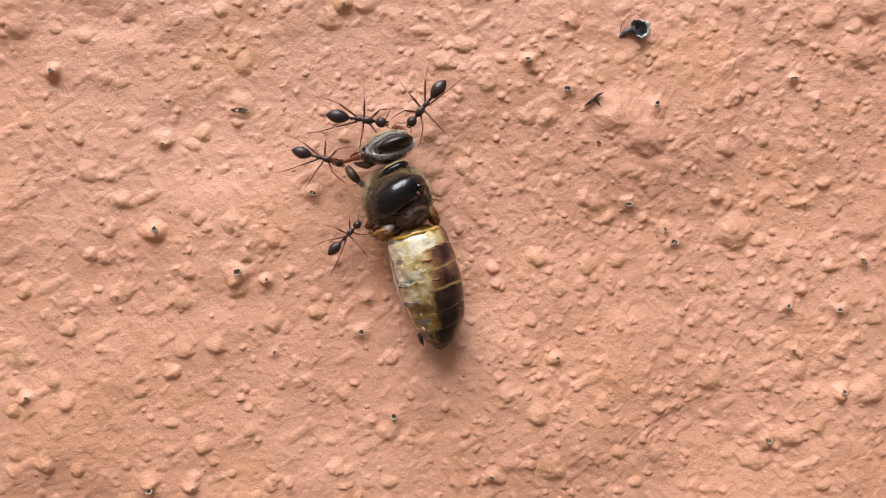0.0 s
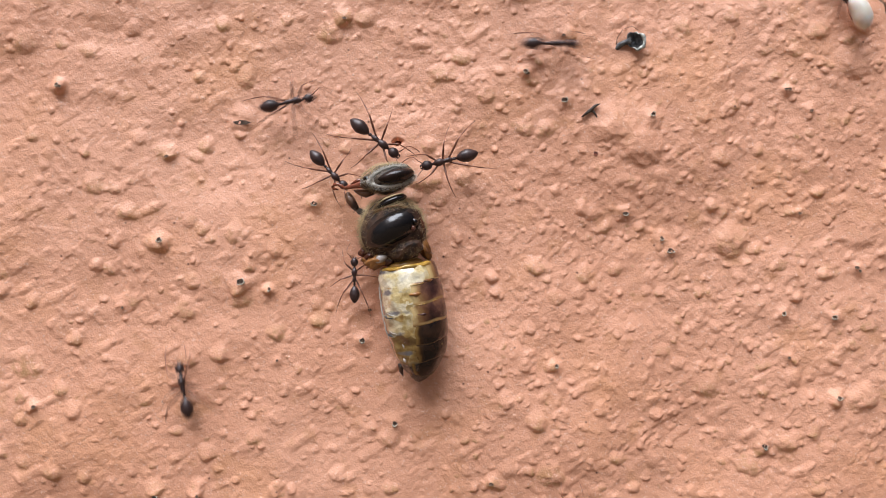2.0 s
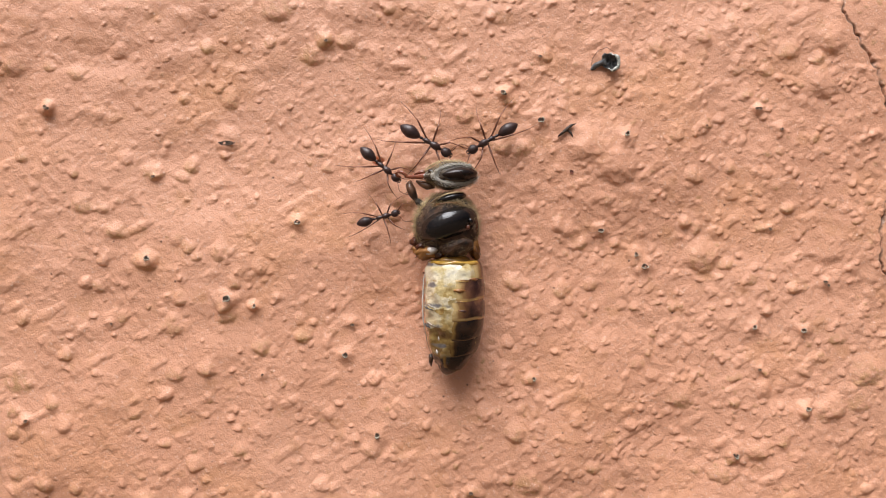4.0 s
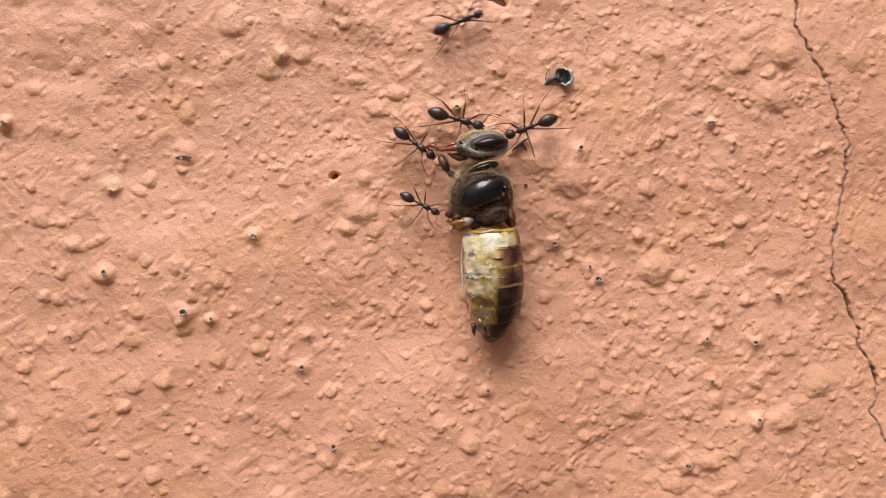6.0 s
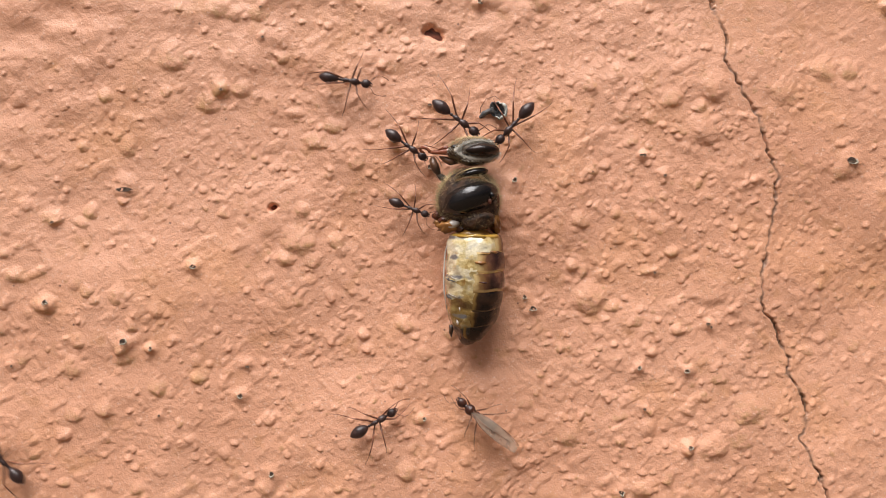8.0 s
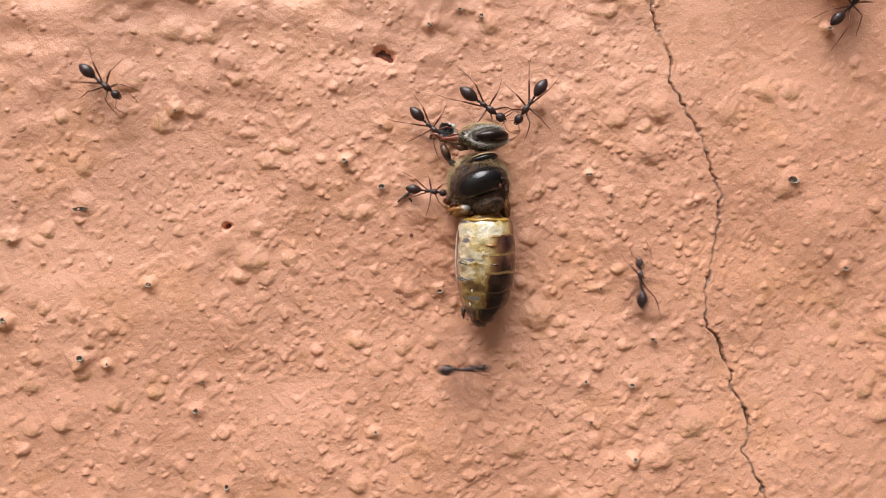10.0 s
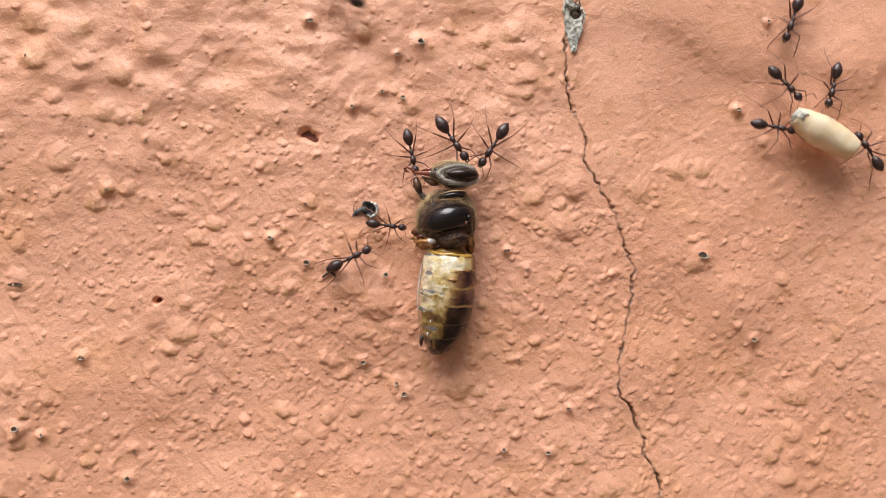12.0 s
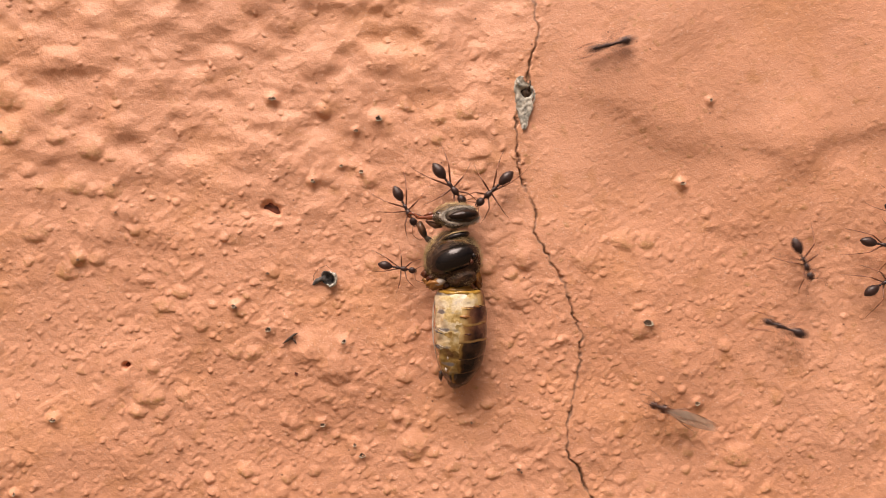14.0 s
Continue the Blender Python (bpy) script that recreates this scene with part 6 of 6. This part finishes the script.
    rows = [(10.2, 21.49, -2.93, 3), (10.3, 25.52, -3.25, 16), (10.4, 29.88, -3.18, -9), (10.5, 32.27, -4.04, -27), (10.6, 32.25, -5.49, -61), (10.7, 31.82, -5.68, -84), (10.8, 32.03, -6.06, -92), (10.9, 31.29, -6.11, -103), (11, 30.48, -7.01, -110), (11.1, 30.49, -6.54, -113), (11.2, 30.41, -6.67, -130), (11.3, 31.12, -8.04, -130)]
    walker(ant("slender black ant running over the stucco", 0.91, 48), rows, 13.09)
    rows = [(10.2, 19.55, 19.36, -21), (10.3, 24.16, 17.57, -17), (10.4, 30.41, 16.85, -12), (10.5, 33.64, 16.26, -10), (10.6, 33.71, 15.56, -24), (10.7, 33.5, 16.38, -5), (10.8, 34.69, 15.74, -12), (10.9, 34.87, 14.64, -44), (11, 35.57, 12.32, -41), (11.1, 36.68, 10.52, -45), (11.2, 38.6, 7.97, -40)]
    walker(ant("black ant carrying a white pupa", 0.91, 49), rows, 13.86)
    carried_ahead(pupa("white pupa held in a running ant's jaws"), rows, 2.3)
    rows = [(10.3, 40.66, 15.45, -167), (10.4, 38.62, 15.56, -168), (10.5, 37.7, 15.6, -172), (10.6, 37.54, 15.04, -167), (10.7, 37.43, 13.62, -167), (10.8, 35.45, 12.38, -176), (10.9, 33.92, 11.87, -187), (11, 29.43, 11.4, -202), (11.1, 26.21, 11.9, -203), (11.2, 22.02, 13.08, -197), (11.3, 21.45, 13.46, -196), (11.4, 21, 13.71, -215), (11.5, 21.42, 14.81, -231), (11.6, 21.53, 16.86, -247), (11.7, 21.31, 18.82, -243), (11.8, 18.36, 21.77, -226), (11.9, 15.24, 23.93, -221), (12, 9.92, 25.86, -210), (12.1, 6.37, 28.34, -207)]
    walker(ant("slender black ant running over the stucco", 0.91, 50), rows, 14.63)
    rows = [(10.8, 40.54, 11.65, 132), (10.9, 37.66, 13.35, 132), (11, 35.41, 15.71, 126), (11.1, 32.58, 17.98, 152), (11.2, 25.59, 21.43, 159), (11.3, 21.84, 23.26, 174), (11.4, 12.32, 23.48, 180), (11.5, 7.02, 22.8, 185), (11.6, 1.22, 25.22, 172)]
    walker(ant("slender black ant running over the stucco", 0.91, 51), rows, 15.40)
    rows = [(11.9, 38.68, 26.03, -103), (12, 38.27, 24, -110), (12.1, 37.95, 23.09, -108), (12.2, 37.38, 22.7, -121), (12.3, 36.29, 22.58, -131), (12.4, 33.76, 21.86, -150), (12.5, 31.55, 21.84, -177), (12.6, 27.62, 22.88, -204), (12.7, 25.47, 23.51, -200), (12.8, 22.14, 23.26, -191), (12.9, 20.6, 23.69, -183), (13, 20.46, 23.64, -186), (13.1, 19.71, 24.39, -206), (13.2, 15.62, 26.56, -202), (13.3, 12.25, 28.52, -212), (13.4, 9.87, 29.81, -210), (13.5, 8.52, 30.44, -205), (13.6, 7.16, 32.29, -207)]
    walker(ant("slender black ant running over the stucco", 0.91, 52), rows, 16.17)
    rows = [(12.3, 44.99, 10.62, -176), (12.4, 43.11, 10.51, -183), (12.5, 39.72, 10.18, -189), (12.6, 33.39, 9.24, -191), (12.7, 28.01, 11.5, -209), (12.8, 23.43, 14.42, -222), (12.9, 25.54, 15.88, -260), (13, 26.43, 21.08, -265), (13.1, 25.09, 25.46, -263), (13.2, 19.62, 29.45, -260), (13.3, 18.44, 33.14, -256)]
    walker(ant("slender black ant running over the stucco", 0.91, 53), rows, 16.94)
    rows = [(13.8, 48.25, 7.7, 167), (13.9, 45.37, 8.1, 162), (14, 41.6, 8.95, 160)]
    walker(ant("slender black ant running over the stucco", 0.91, 54), rows, 17.71)
    rows = [(13.8, 40.24, 33.77, -144), (13.9, 35.89, 29.77, -154), (14, 30.1, 27.62, -166)]
    walker(ant("slender black ant running over the stucco", 0.91, 55), rows, 18.48)
    rows = [(8.1, 35.48, -8, 171), (8.2, 32.81, -7.75, 164)]
    walker(ant("slender black ant running over the stucco", 0.91, 56), rows, 19.25)
    rows = [(7.3, -4.81, -10.62, 45), (7.4, -4.01, -9.13, 43), (7.5, -2.33, -7.96, 41), (7.6, 1.61, -6.29, 24), (7.7, 3.71, -5.71, 22), (7.8, 4.16, -6.17, 23), (7.9, 3.97, -6.08, 27), (8, 4.2, -5.88, 30), (8.1, 3.91, -5.71, 22), (8.2, 3.29, -6.88, -14), (8.5, 5.78, -9.73, -38), (8.8, 8.75, -13.64, -46)]
    walker(ant("black ant standing on the stucco below the bee", 0.91, 57), rows, 20.02)
    rows = [(7.8, -14.62, -10, 123), (7.9, -15.8, -9.12, 124), (8, -17.5, -7.9, 131), (8.1, -19.8, -5.9, 131)]
    walker(ant("slender black ant running over the stucco", 0.91, 58), rows, 20.79)

    # winged ants
    rows = [(2.4, 6.64, 14.66, -71), (2.5, 7.25, 14.07, -71), (2.6, 9.37, 12.27, -56), (2.7, 10.75, 11.09, -48), (2.8, 11.38, 10.25, -53), (2.9, 12.28, 8.12, -61), (3, 14.32, 7.24, -48), (3.1, 16.04, 5.94, -45), (3.2, 18.51, 3.73, -45), (3.6, 26.48, -3.21, -45), (4.4, 36.03, -4.84, -30), (5.6, 39.20, -7.77, -130), (6.9, 32.01, -9.91, -203), (7, 28.69, -8.63, -200), (7.1, 27.53, -8.36, -190), (7.2, 23.67, -8.90, -178), (7.3, 20.81, -9.61, -179), (7.4, 18.77, -10.03, -178), (7.5, 17.49, -9.92, -176), (7.6, 15.56, -9.21, -185), (7.7, 14.17, -8.60, -196), (7.8, 11.69, -7.44, -213), (7.9, 10.57, -6.65, -226), (8, 10.07, -5.51, -220), (8.1, 9.95, -5.32, -237), (8.2, 9.92, -5.07, -247), (8.4, 8.08, -4.43, -219), (8.8, 2.24, 1.17, -226), (9.2, -1.40, 8.52, -234), (9.8, -5.68, 20.55, -239)]
    walker(wings_on(ant("winged dark-brown ant with long clear wings folded back", 0.95, 71, "winged ants", "winged_ant", ("head", "mesosoma"))), rows, 0.4)
    rows = [(13.5, 48.01, -0.60, 170), (13.6, 44.75, 0.48, 167), (13.7, 42.32, 1.15, 163), (13.8, 37.91, 1.96, 160), (13.9, 36.29, 2.55, 159), (14, 33.99, 3.51, 160)]
    walker(wings_on(ant("winged dark-brown ant with long clear wings folded back", 0.95, 72, "winged ants", "winged_ant", ("head", "mesosoma"))), rows, 1.4)


motions()
